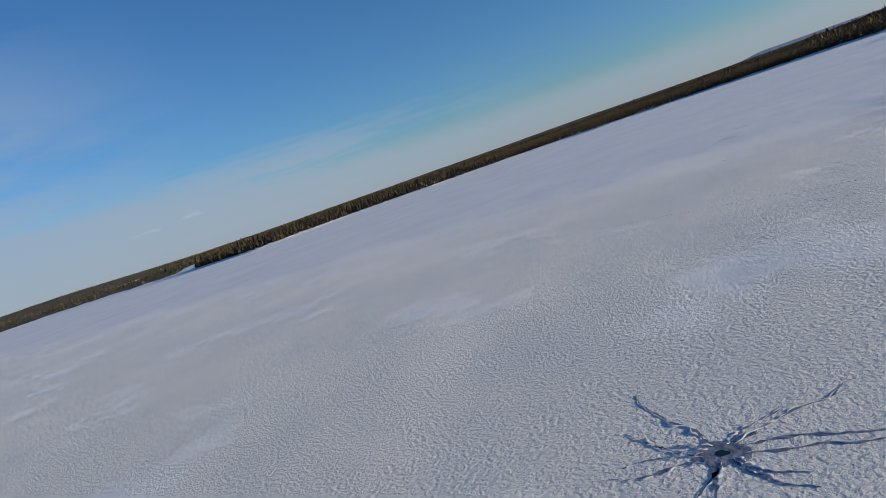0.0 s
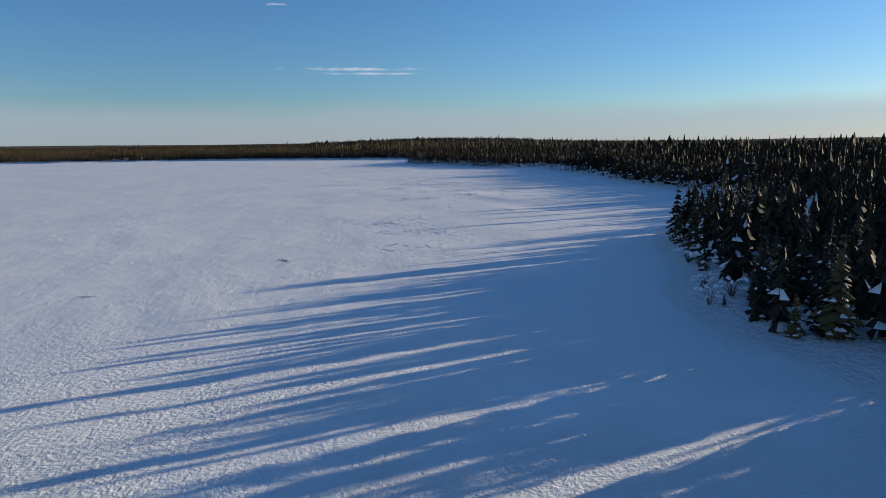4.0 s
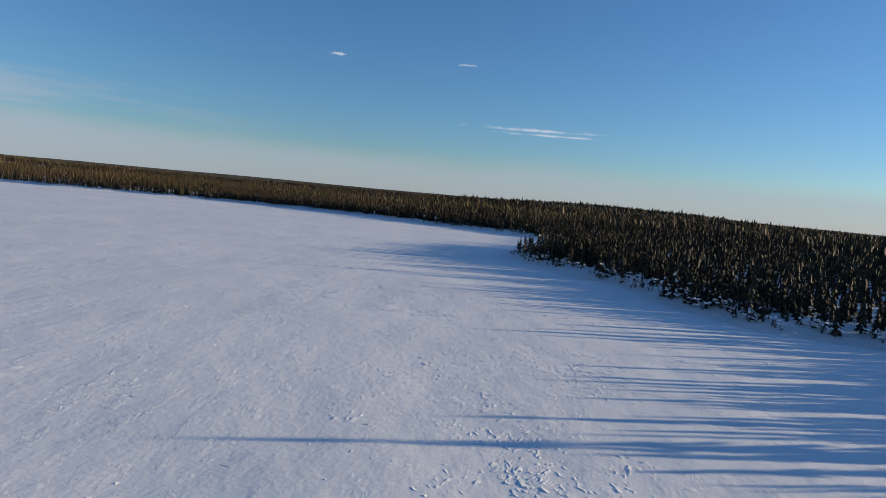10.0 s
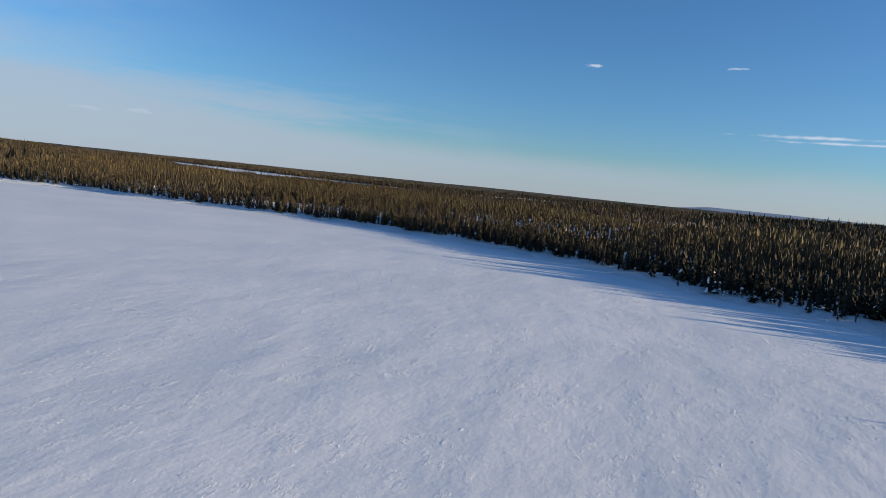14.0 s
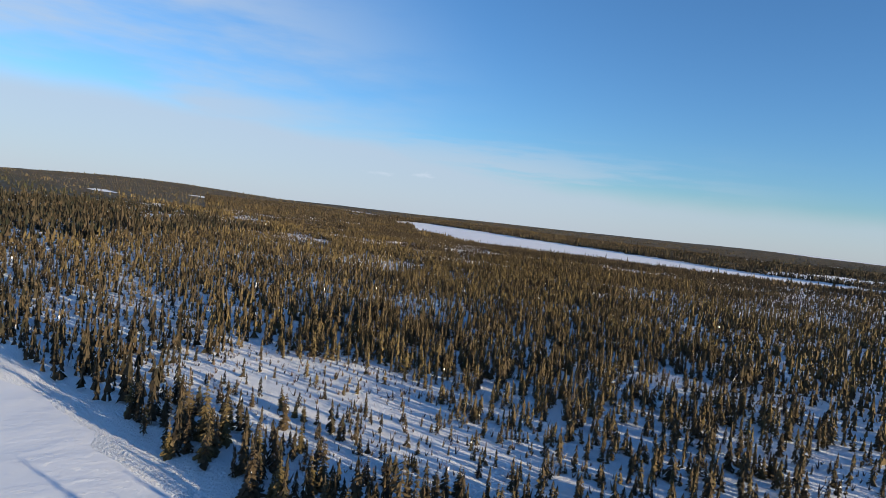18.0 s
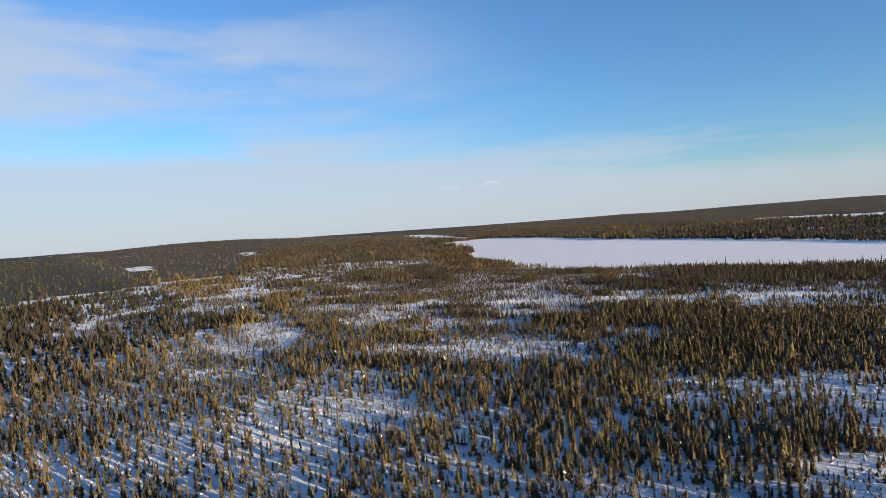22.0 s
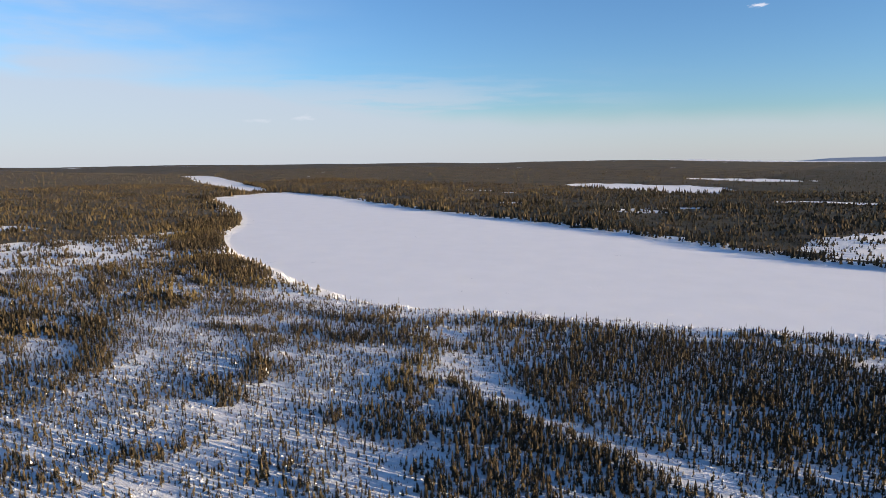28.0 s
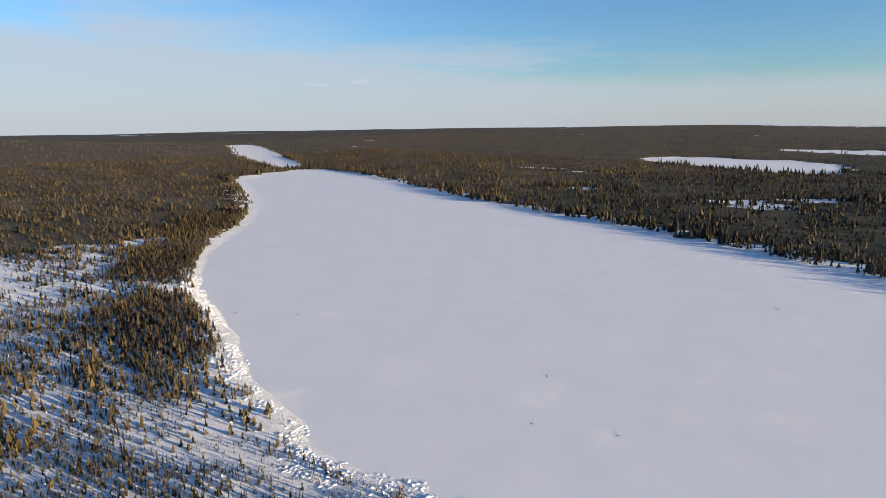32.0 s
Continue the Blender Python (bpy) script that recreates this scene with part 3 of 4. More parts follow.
def forest_share(x, y, s):
    """How closely the trees stand, from 0 to 1."""
    patch = fbm(x, y, 42.0, 12, 3)
    gaps = np.clip((fbm(x, y, 10.0, 14, 2) - 0.27) * 4.5, np.where(y < 470, 0.72, np.where(y < 560, 0.45, 0.2)), 1.0)
    share = np.clip(0.80 + 1.3 * (patch - 0.46), 0.5, 0.98) * gaps
    wob = (fbm(x, y, 16.0, 19, 3) - 0.5) * 1.1
    clump = np.clip((fbm(x * 0.8 + y * 0.5, y * 0.9 - x * 0.4, 17.0, 23, 3) - 0.49) * 15.0, np.where(y > 600, 0.55, 0.34), 2.3)
    for cx, cy, a, b, turn, part_ in GLADES + BOG + GROVES:
        c, sn = math.cos(radians(turn)), math.sin(radians(turn))
        u, v = (x - cx) * c + (y - cy) * sn, (y - cy) * c - (x - cx) * sn
        k = np.clip((1.15 - np.hypot(u / a, v / b) + wob) / 0.3, 0, 1)
        aim = np.clip(part_ * clump, 0, 1) if part_ < 0.5 else part_
        share = share * (1 - k) + aim * k
    thin = np.clip((fbm(x, y, 24.0, 171, 3) - 0.36) * 6.0, 0.45, 1.0)
    share = np.where((x < -640) & (y > 430) & (y < 960) & (s > 45), share * thin, share)
    mixed = 0.75 * np.clip((fbm(x, y, 13.0, 181, 3) - 0.37) * 6.0, 0.12, 1.0)
    share = np.where((x < -585) & (y > 625) & (y < 930) & (s > 5), np.maximum(share, mixed), share)
    first = y < 400
    near_glade = np.clip(np.hypot((x + 150) / 26.0, (y - 346) / 15.0) - 0.4, 0.3, 1)
    edge = np.where((y > 300) & (x < -40), 0.7, 1.0) * np.clip(1.3 - np.abs(s - 8) / 10.0, 0, 1) * np.clip((fbm(x, y, 20.0, 15, 2) - 0.25) * 4, 0.2, 1)
    share = np.where(first, np.maximum(share, edge) * near_glade, share)
    share = np.where((x > -29) & (x < 140) & (y < -116 + 0.2 * (x + 10)), 0.025, share)
    share = np.where((x > 8) & (x < 46) & (y > -78) & (y < -34), share * 0.55, share)
    share = np.where((x > -150) & (x < -20) & (y > 295) & (y < 380), share * 0.92, share)
    share = np.where((x > -30) & (y < 320) & (y > 20) & (s < 9), share * np.clip((fbm(x, y, 7.0, 16, 2) - 0.30) * 4.5, 0.4, 1), share)
    share = np.where((x > -30) & (y < 330) & (y > -116 + 0.2 * (x + 10)) & (s > 14), np.maximum(share, 0.85), share) * np.where((x > 8) & (x < 46) & (y > -78) & (y < -34), 0.55, 1.0)
    marsh = (y > 700) & (x > -720) & (y < 905) & (s < np.where(x > -500, 13, 5))
    share = np.where(marsh, 0.05 * np.clip(s / 6, 0, 1), share)
    return np.where(s > np.where((x > -29) & (y < 300), 1.2, 2.2), share, 0)


rng = np.random.default_rng(7)
SHAPES_NEAR = [spray_spruce(10, 5, random.Random(k), 0.10 + 0.022 * (k % 3), 0.03 + 0.03 * (k % 2)) for k in range(10)]
SHAPES_MID = [spray_spruce(4, 3, random.Random(50 + k), 0.12, trunk=False) for k in range(8)]
SHAPES_FAR = [spray_spruce(2, 3, random.Random(90 + k), 0.16, trunk=False) for k in range(8)]
SHAPES_DOT = [spray_spruce(1, 4, random.Random(170 + k), 0.17, trunk=False) for k in range(8)]
SHAPES_SMALL = [spray_spruce(3, 3, random.Random(70 + k), 0.13, trunk=False) for k in range(8)]
SHAPES_SHRUB = [twig_shrub(random.Random(130 + k)) for k in range(8)]
TREE_MATS = [M_NEEDLE, M_BSNOW, M_BARK]


def clumped(x, y, rng, most):
    """Each place becomes a clump of one to most stems."""
    n = rng.integers(1, most + 1, len(x))
    x, y, n = np.repeat(x, n), np.repeat(y, n), np.repeat(n, n)
    off = rng.normal(0, 0.5, (2, len(x))) * (n > 1)
    return x + off[0], y + off[1]


def trees(x, y, rng):
    s = shore_distance(x, y)
    share = forest_share(x, y, s)
    k = rng.random(len(x)) < share
    x, y, s, share = x[k], y[k], s[k], share[k]
    z = land_height(x, y, s) - 0.05
    grow = 0.62 + 0.7 * fbm(x, y, 60.0, 21, 2)
    shore = 1.0 + np.where(y < 345, 0.13, np.where(y > 950, 0.8, 0.0)) * np.clip(1 - np.abs(s - 8) / 30.0, 0, 1)
    shore = shore + np.where((x > -30) & (s < 30), np.where(y < -62, 0.12, np.where(y < 15, 0.1, np.where(y < 90, 0.26, 0.0))), 0.0)
    shore = shore + 0.12 * ((y > 305) & (y < 345) & (x < -40) & (s < 9))
    shore = shore * np.where(rng.random(len(x)) < np.where((x > -30) & (y < 110), 0.05, np.where((x > -30) & (y < 320), 0.02, 0.05)), rng.uniform(1.35, 1.8, len(x)), 1.0)
    h = np.clip(rng.normal(3.6, 0.95, len(x)) * grow * shore * np.where(share < 0.42, 0.62, 1.0) * np.where(y > 440, 0.88, 1.0) * np.where(y > 580, 0.88, 1.0), 0.9, 9.0)
    h = h * np.where((y > 300) & (x < -40), 0.86, 1.0) * np.where((x > -30) & (y < 330) & (rng.random(len(x)) < np.where(y < -62, 0.4, np.where((y > -15) & (y < 90), 0.2, 0.45))), rng.uniform(0.4, 0.65, len(x)), 1.0)
    h = np.where((x > -30) & (y < -62), np.minimum(h, 5.2 + 0.15 * (h - 5.2)), h)
    w = rng.uniform(0.65, 1.2, len(x)) * np.clip((4.0 / h) ** 0.5, 0.8, 1.5)
    w = w * np.where((x > -30) & (y < 330), 1.25, np.where(y > 580, 0.95, 1.0))
    return x, y, z, h, w, s


def shade_tones(x, y, s, rng):
    """How golden each tree is: shade painted in as dark green round the first lake, browner inland."""
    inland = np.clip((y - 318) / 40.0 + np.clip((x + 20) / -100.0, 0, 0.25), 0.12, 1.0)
    # self-shading of the dense shore woods goes into the tint here
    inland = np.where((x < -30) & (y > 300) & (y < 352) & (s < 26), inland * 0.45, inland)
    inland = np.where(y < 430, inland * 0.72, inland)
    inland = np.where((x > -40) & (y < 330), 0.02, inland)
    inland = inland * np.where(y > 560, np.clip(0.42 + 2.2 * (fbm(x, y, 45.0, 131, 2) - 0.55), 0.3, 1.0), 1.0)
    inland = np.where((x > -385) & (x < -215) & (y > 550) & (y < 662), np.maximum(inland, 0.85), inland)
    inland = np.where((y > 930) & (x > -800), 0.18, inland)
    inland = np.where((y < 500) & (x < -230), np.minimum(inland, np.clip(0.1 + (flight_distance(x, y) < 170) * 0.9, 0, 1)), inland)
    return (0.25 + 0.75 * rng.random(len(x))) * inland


# stands from the flight outwards
x, y = scatter(-900, 330, -300, 1060, 2.0, rng)
x, y = clumped(x, y, rng, 4)
d = flight_distance(x, y)
edge_strip = shore_distance(x, y) < 16
k = (d < 43) | ((x > -29) & (x < 68) & (y < 345) & (y > -150) & edge_strip)
x, y, z, h, w, s = trees(x[k], y[k], rng)
# the trees of three stretches of shore stand apart as things of their own
apart = ((s < 11) & (x > -29) & (x < 52) & (y > -136) & (y < -30)) | ((s < 7) & (x > 0) & (x < 45) & (y > 140) & (y < 192)) \
    | ((x > -178) & (x < -92) & (y > 315) & (y < 352) & (s < 20))
lone = np.where(apart)[0]
lone = lone[rng.permutation(len(lone))[:300]]
rest = np.ones(len(x), bool)
rest[lone] = False
LONE = [(x[i], y[i], z[i], h[i], w[i], s[i]) for i in lone]
snowy = np.where((s < 5) & (x > -29) & (y < 330), 0.09, 0.003)
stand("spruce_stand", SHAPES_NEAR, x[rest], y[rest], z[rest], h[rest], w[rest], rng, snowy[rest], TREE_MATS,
      "close stand of slender olive-green spruces rising from the snow", "spruce forest", shade_tones(x, y, s, rng)[rest])
x, y = scatter(-900, 330, -300, 1060, 2.3, rng)
x, y = clumped(x, y, rng, 3)
d = flight_distance(x, y)
edge_strip = shore_distance(x, y) < 16
k = (d >= 43) & ((d < 155) | ((x > 0) & (x < 130) & (y < 345))) & ~((x > -29) & (x < 68) & (y < 345) & (y > -150) & edge_strip)
x, y, z, h, w, s = trees(x[k], y[k], rng)
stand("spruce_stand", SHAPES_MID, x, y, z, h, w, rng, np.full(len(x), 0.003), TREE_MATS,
      "dark green spruces standing close beyond the shore", "spruce forest", shade_tones(x, y, s, rng))
# groves and shore woods stand closer than the rest
x, y = scatter(-980, -210, 470, 960, 1.75, rng)
inside = np.zeros(len(x))
for cx, cy, a, b, turn, _ in GROVES[1:]:
    c, sn = math.cos(radians(turn)), math.sin(radians(turn))
    inside = np.maximum(inside, 1.12 - np.hypot(((x - cx) * c + (y - cy) * sn) / a, ((y - cy) * c - (x - cx) * sn) / b))
k = inside + (fbm(x, y, 14.0, 19, 3) - 0.5) * 0.9 > 0.12
x, y, z, h, w, s = trees(x[k], y[k], rng)
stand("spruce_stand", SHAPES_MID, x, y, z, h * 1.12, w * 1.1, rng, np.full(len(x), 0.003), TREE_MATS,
      "close grove of dark olive spruces on the snowy bog", "spruce forest", shade_tones(x, y, s, rng))
x, y = scatter(-440, -240, 690, 805, 1.75, rng)
k = (np.hypot((x + 345) / 85.0, (y - 752) / 50.0) < 1.1)
x, y, z, h, w, s = trees(x[k], y[k], rng)
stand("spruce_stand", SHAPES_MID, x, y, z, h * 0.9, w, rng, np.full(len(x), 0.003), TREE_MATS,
      "close wood of thin grey-brown spruces beside the second lake", "spruce forest", shade_tones(x, y, s, rng))
x, y = scatter(-1050, 350, -300, 1250, 3.3, rng)
d = flight_distance(x, y)
k = (d >= 155) & (d < 430) & ~((x > 0) & (x < 130) & (y < 345) & (y > -300))
x, y, z, h, w, s = trees(x[k], y[k], rng)
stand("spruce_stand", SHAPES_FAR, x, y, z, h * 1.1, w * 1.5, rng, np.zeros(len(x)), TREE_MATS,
      "dark spruces of the middle distance behind the lakes", "spruce forest", shade_tones(x, y, s, rng))
x, y = scatter(-1750, 480, 520, 1750, 5.2, rng)
k = (flight_distance(x, y) >= 425) & (y > 0.35 * (-x) + 280)
x, y, z, h, w, s = trees(x[k], y[k], rng)
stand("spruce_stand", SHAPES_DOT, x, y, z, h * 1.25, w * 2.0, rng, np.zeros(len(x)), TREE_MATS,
      "wide olive spruce forest round the second lake", "spruce forest", shade_tones(x, y, s, rng))
x, y = scatter(-2700, 1000, -600, 2900, 24.0, rng)
x, y = np.repeat(x, 2) + rng.normal(0, 7, 2 * len(x)), np.repeat(y, 2) + rng.normal(0, 7, 2 * len(y))
k = flight_distance(x, y) > 420
x, y, z, h, w, s = trees(x[k], y[k], rng)
# tint lowered south of y 480: shade of the first lake's woods put into colour
stand("spruce_stand", SHAPES_FAR, x, y, z + 1.0, h * 1.35, w * 1.7, rng, np.zeros(len(x)), [M_CANOPY, M_BSNOW, M_BARK],
      "far dark spruce forest reaching to the horizon", "spruce forest", shade_tones(x, y, s, rng) * np.where(y < 480, 0.15, 1.0))


# the closed canopy of the far woods
def canopy_height(x, y):
    s = shore_distance(x, y)
    closed = 1 - open_land(x, y)
    z = land_height(x, y, s)
    rag = hash01(np.round(x * 3).astype(np.int64), np.round(y * 3).astype(np.int64), 4)
    up = np.where((s > 9) & (closed > 0.6), 0.2 + np.clip((flight_distance(x, y) - 300) / 900, 0.15, 1) * 2.0 * rag, -2.5)
    return z + up


cx_ = np.unique(np.concatenate([growing(-2600, -4900, 24, 1.12), np.arange(-2600, 900, 19.0), growing(900, 4600, 24, 1.12)]))
cy_ = np.unique(np.concatenate([growing(-700, -4500, 24, 1.12), np.arange(-700, 2700, 19.0), growing(2700, 5050, 24, 1.06)]))
canopy = sheet("far_canopy", cx_, cy_, canopy_height, M_CANOPY, lambda x, y: flight_distance(x, y) > np.where((y > 950) | (x > -300), 300, 480) + 130 * (fbm(x, y, 70.0, 141, 2) - 0.5))
tagged(canopy, "closed dark canopy of the far spruce woods", "spruce forest", kind="stuff")
tone = canopy.data.attributes.new("tint", "FLOAT", "POINT")
at_y = np.zeros(len(canopy.data.vertices) * 3, np.float32)
canopy.data.vertices.foreach_get("co", at_y)
at_x, at_y = at_y.reshape(-1, 3)[:, 0], at_y.reshape(-1, 3)[:, 1]
# same darkening by tint: the far woods' shade is painted into the canopy
tone.data.foreach_set("value", (np.random.default_rng(5).random(len(at_y)) * np.where(at_y < 480, 0.15, np.where((at_x > -750) & (at_y > 1000), 0.2, 0.6))).astype(np.float32))
canopy.data.polygons.foreach_set("use_smooth", np.zeros(len(canopy.data.polygons), bool))

# low shrubs and saplings on the open snow
x, y = scatter(-900, -60, 318, 900, 1.45, rng)
k = flight_distance(x, y) < 250
x, y = x[k], y[k]
s = shore_distance(x, y)
share = forest_share(x, y, s)
k = (rng.random(len(x)) < np.where(share < 0.5, 0.85, 0.2) * np.clip(fbm(x, y, 9.0, 88, 2) * 2.4 - 0.35, 0.1, 1)) & (s > 3)
x, y, s = x[k], y[k], s[k]
stand("low_shrubs", SHAPES_SHRUB, x, y, land_height(x, y, s) - 0.05, rng.uniform(0.35, 1.25, len(x)), rng.uniform(0.8, 1.4, len(x)), rng,
      np.full(len(x), 0.01), [M_SHRUB, M_BSNOW, M_BARK], "low brown shrubs and saplings poking out of the snow", "shrubs")


x, y = scatter(-900, -200, 400, 860, 1.38, rng)
k = flight_distance(x, y) < 320
x, y = x[k], y[k]
k = rng.random(len(x)) < np.clip(open_land(x, y), 0, 1) * np.clip(fbm(x, y, 12.0, 92, 3) * 3.0 - 0.75, 0.15, 0.9)
x, y = x[k], y[k]
s = shore_distance(x, y)
k = (s > 4) & (rng.random(len(x)) < np.clip(forest_share(x, y, s) * 3.2, 0.1, 1))
x, y, s = x[k], y[k], s[k]
stand("spruce_saplings", SHAPES_SMALL, x, y, land_height(x, y, s) - 0.05, rng.uniform(0.7, 2.1, len(x)), rng.uniform(1.0, 1.8, len(x)), rng,
      np.full(len(x), 0.02), TREE_MATS, "small stunted spruces scattered over the snowy bog", "spruce saplings", 0.6 * rng.random(len(x)))


# ---- single spruces ----
def part(name, co, tris, mats, parent, label="", mat_index=None, tint=None, smooth=False):
    ob = mesh_object(name, np.array(co), np.array(tris).ravel(), np.full(len(tris), 3), mats, smooth, mat_index, tint)
    ob.parent = parent
    if label:
        ob["label"] = label
    return ob


def tube(path, radii, sides=5):
    """A tapered tube along a path: points and triangles."""
    v, f = [], []
    for (px, py, pz), r in zip(path, radii):
        for i in range(sides):
            a = 2 * math.pi * i / sides
            v.append((px + r * math.cos(a), py + r * math.sin(a), pz))
    for k in range(len(path) - 1):
        for i in range(sides):
            a, b = k * sides + i, k * sides + (i + 1) % sides
            f += [(a, b, b + sides), (a, b + sides, a + sides)]
    v.append(tuple(path[-1]))
    for i in range(sides):
        f.append(((len(path) - 1) * sides + i, (len(path) - 1) * sides + (i + 1) % sides, len(v) - 1))
    return v, f


def limb(v, f, root, a, length, droop, width, rnd):
    """One drooping spray of needles: a folded blade with a torn edge."""
    c, s_ = math.cos(a), math.sin(a)
    base = len(v)
    mid, end = length * 0.55, length
    for d_, side, dz in ((0.0, 0, 0.05), (mid, -width, -droop * 0.55), (mid, width, -droop * 0.55), (mid, 0, -droop * 0.2), (end, -width * 0.35, -droop * 1.1),
                         (end * rnd.uniform(1.0, 1.2), width * 0.1, -droop * rnd.uniform(0.7, 1.1)), (end * 0.92, width * 0.5, -droop * 1.15)):
        v.append((root[0] + d_ * c - side * s_, root[1] + d_ * s_ + side * c, root[2] + dz))
    f += [(base, base + 1, base + 3), (base, base + 3, base + 2), (base + 1, base + 4, base + 3), (base + 3, base + 4, base + 5), (base + 3, base + 5, base + 6), (base + 3, base + 6, base + 2)]


def spruce(seed, height, spread, snow, label):
    """A single spruce: an empty at its foot with trunk, crown and, where it carries any, snow."""
    rnd = random.Random(seed)
    root = tagged(new("spruce_tree"), label, "spruce", "spruces along the lake shore")
    bend = [(rnd.uniform(-.03, .03) * k, rnd.uniform(-.03, .03) * k, height * k / 4 - (0.15 if k == 0 else 0)) for k in range(5)]
    tv, tf = tube(bend, [0.085 * height / 6 * (1 - 0.22 * k) for k in range(5)])
    part("trunk", tv, tf, [M_BARK], root)
    v, f, sv, sf = [], [], [], []
    whorls = int(height * 2.6)
    for k in range(whorls):
        q = k / whorls
        zc = height * (0.08 + 0.9 * q)
        reach = spread * (1 - q) ** 0.8 * rnd.uniform(0.7, 1.15) + 0.07
        count = 8 if q < 0.6 else 6
        a0 = rnd.uniform(0, 6.28)
        for i in range(count):
            if rnd.random() < 0.12:
                continue
            a = a0 + 6.283 * i / count + rnd.uniform(-.3, .3)
            ln = reach * rnd.uniform(0.7, 1.2)
            limb(v, f, (0, 0, zc + rnd.uniform(-.08, .08)), a, ln, ln * rnd.uniform(0.25, 0.6), ln * 0.42, rnd)
            if rnd.random() < snow * (1.15 - 1.5 * q):
                b = len(sv)
                c, s_ = math.cos(a), math.sin(a)
                px, py, pz, w_ = ln * 0.6 * c, ln * 0.6 * s_, zc - ln * 0.12, ln * rnd.uniform(0.22, 0.36)
                for i2 in range(5):
                    t = 1.2566 * i2
                    sv.append((px + w_ * math.cos(t), py + w_ * math.sin(t), pz - 0.08))
                sv.append((px, py, pz + 0.10))
                sf += [(b + i2, b + (i2 + 1) % 5, b + 5) for i2 in range(5)]
    part("crown", v, f, [M_NEEDLE], root, tint=np.full(len(v), rnd.random()))
    if sf:
        tagged(part("snow_load", sv, sf, [M_BSNOW], root, "white snow resting on the branches"), kind="stuff")
    return root


KINDS = []
for seed in range(6):
    KINDS.append((spruce(seed, 6.0, 0.85 + 0.12 * (seed % 3), 0.03, "slender olive-green spruce at the lake edge, lit golden"), 6.0, False))
for seed in range(6, 11):
    KINDS.append((spruce(seed, 6.0, 0.95 + 0.1 * (seed % 3), 0.45, "dark green spruce with snow on its boughs at the shaded shore"), 6.0, True))
placed = set()
for x0, y0, z0, h0, w0, s0 in LONE:
    frosted = x0 > -29
    pool = [i for i, kd in enumerate(KINDS) if kd[2] == frosted]
    i = random.choice(pool)
    ob, hk, _ = KINDS[i]
    m = pose(x0, y0, z0, random.uniform(-3, 3), random.uniform(-3, 3), random.uniform(0, 360)) @ Matrix.Diagonal((h0 / hk * 1.05, h0 / hk * 1.05, h0 / hk, 1))
    if i not in placed:
        placed.add(i)
        ob.matrix_basis = m
    else:
        made_tree = copy_thing(ob, Matrix())
        made_tree.matrix_basis = m

# ---- melt holes ----
m_, n_, l_, p_ = material("grey_slush")
co_ = n_.new("ShaderNodeTexCoord").outputs["Object"]
l_.new(ramp(n_, l_, noise_node(n_, l_, co_, 1.5, 4.0), [(0.3, (0.09, 0.10, 0.14)), (0.7, (0.30, 0.32, 0.38))]), p_.inputs["Base Color"])
p_.inputs["Roughness"].default_value = 0.45
l_.new(bump(n_, l_, noise_node(n_, l_, co_, 4.0, 4.0), 0.5, 0.1), p_.inputs["Normal"])
M_SLUSH = m_
m_, n_, l_, p_ = material("dark_water")
p_.inputs["Base Color"].default_value = (0.012, 0.016, 0.022, 1)
p_.inputs["Roughness"].default_value = 0.12
M_WATER = m_


def disc(rnd, radius, z, sides=18, squash=1.0, dome=0.0):
    v = [(0, 0, z + dome)]
    for i in range(sides):
        a = 2 * math.pi * i / sides
        r = radius * rnd.uniform(0.75, 1.2)
        v.append((r * math.cos(a), r * math.sin(a) * squash, z))
    return v, [(0, 1 + i, 1 + (i + 1) % sides) for i in range(sides)]


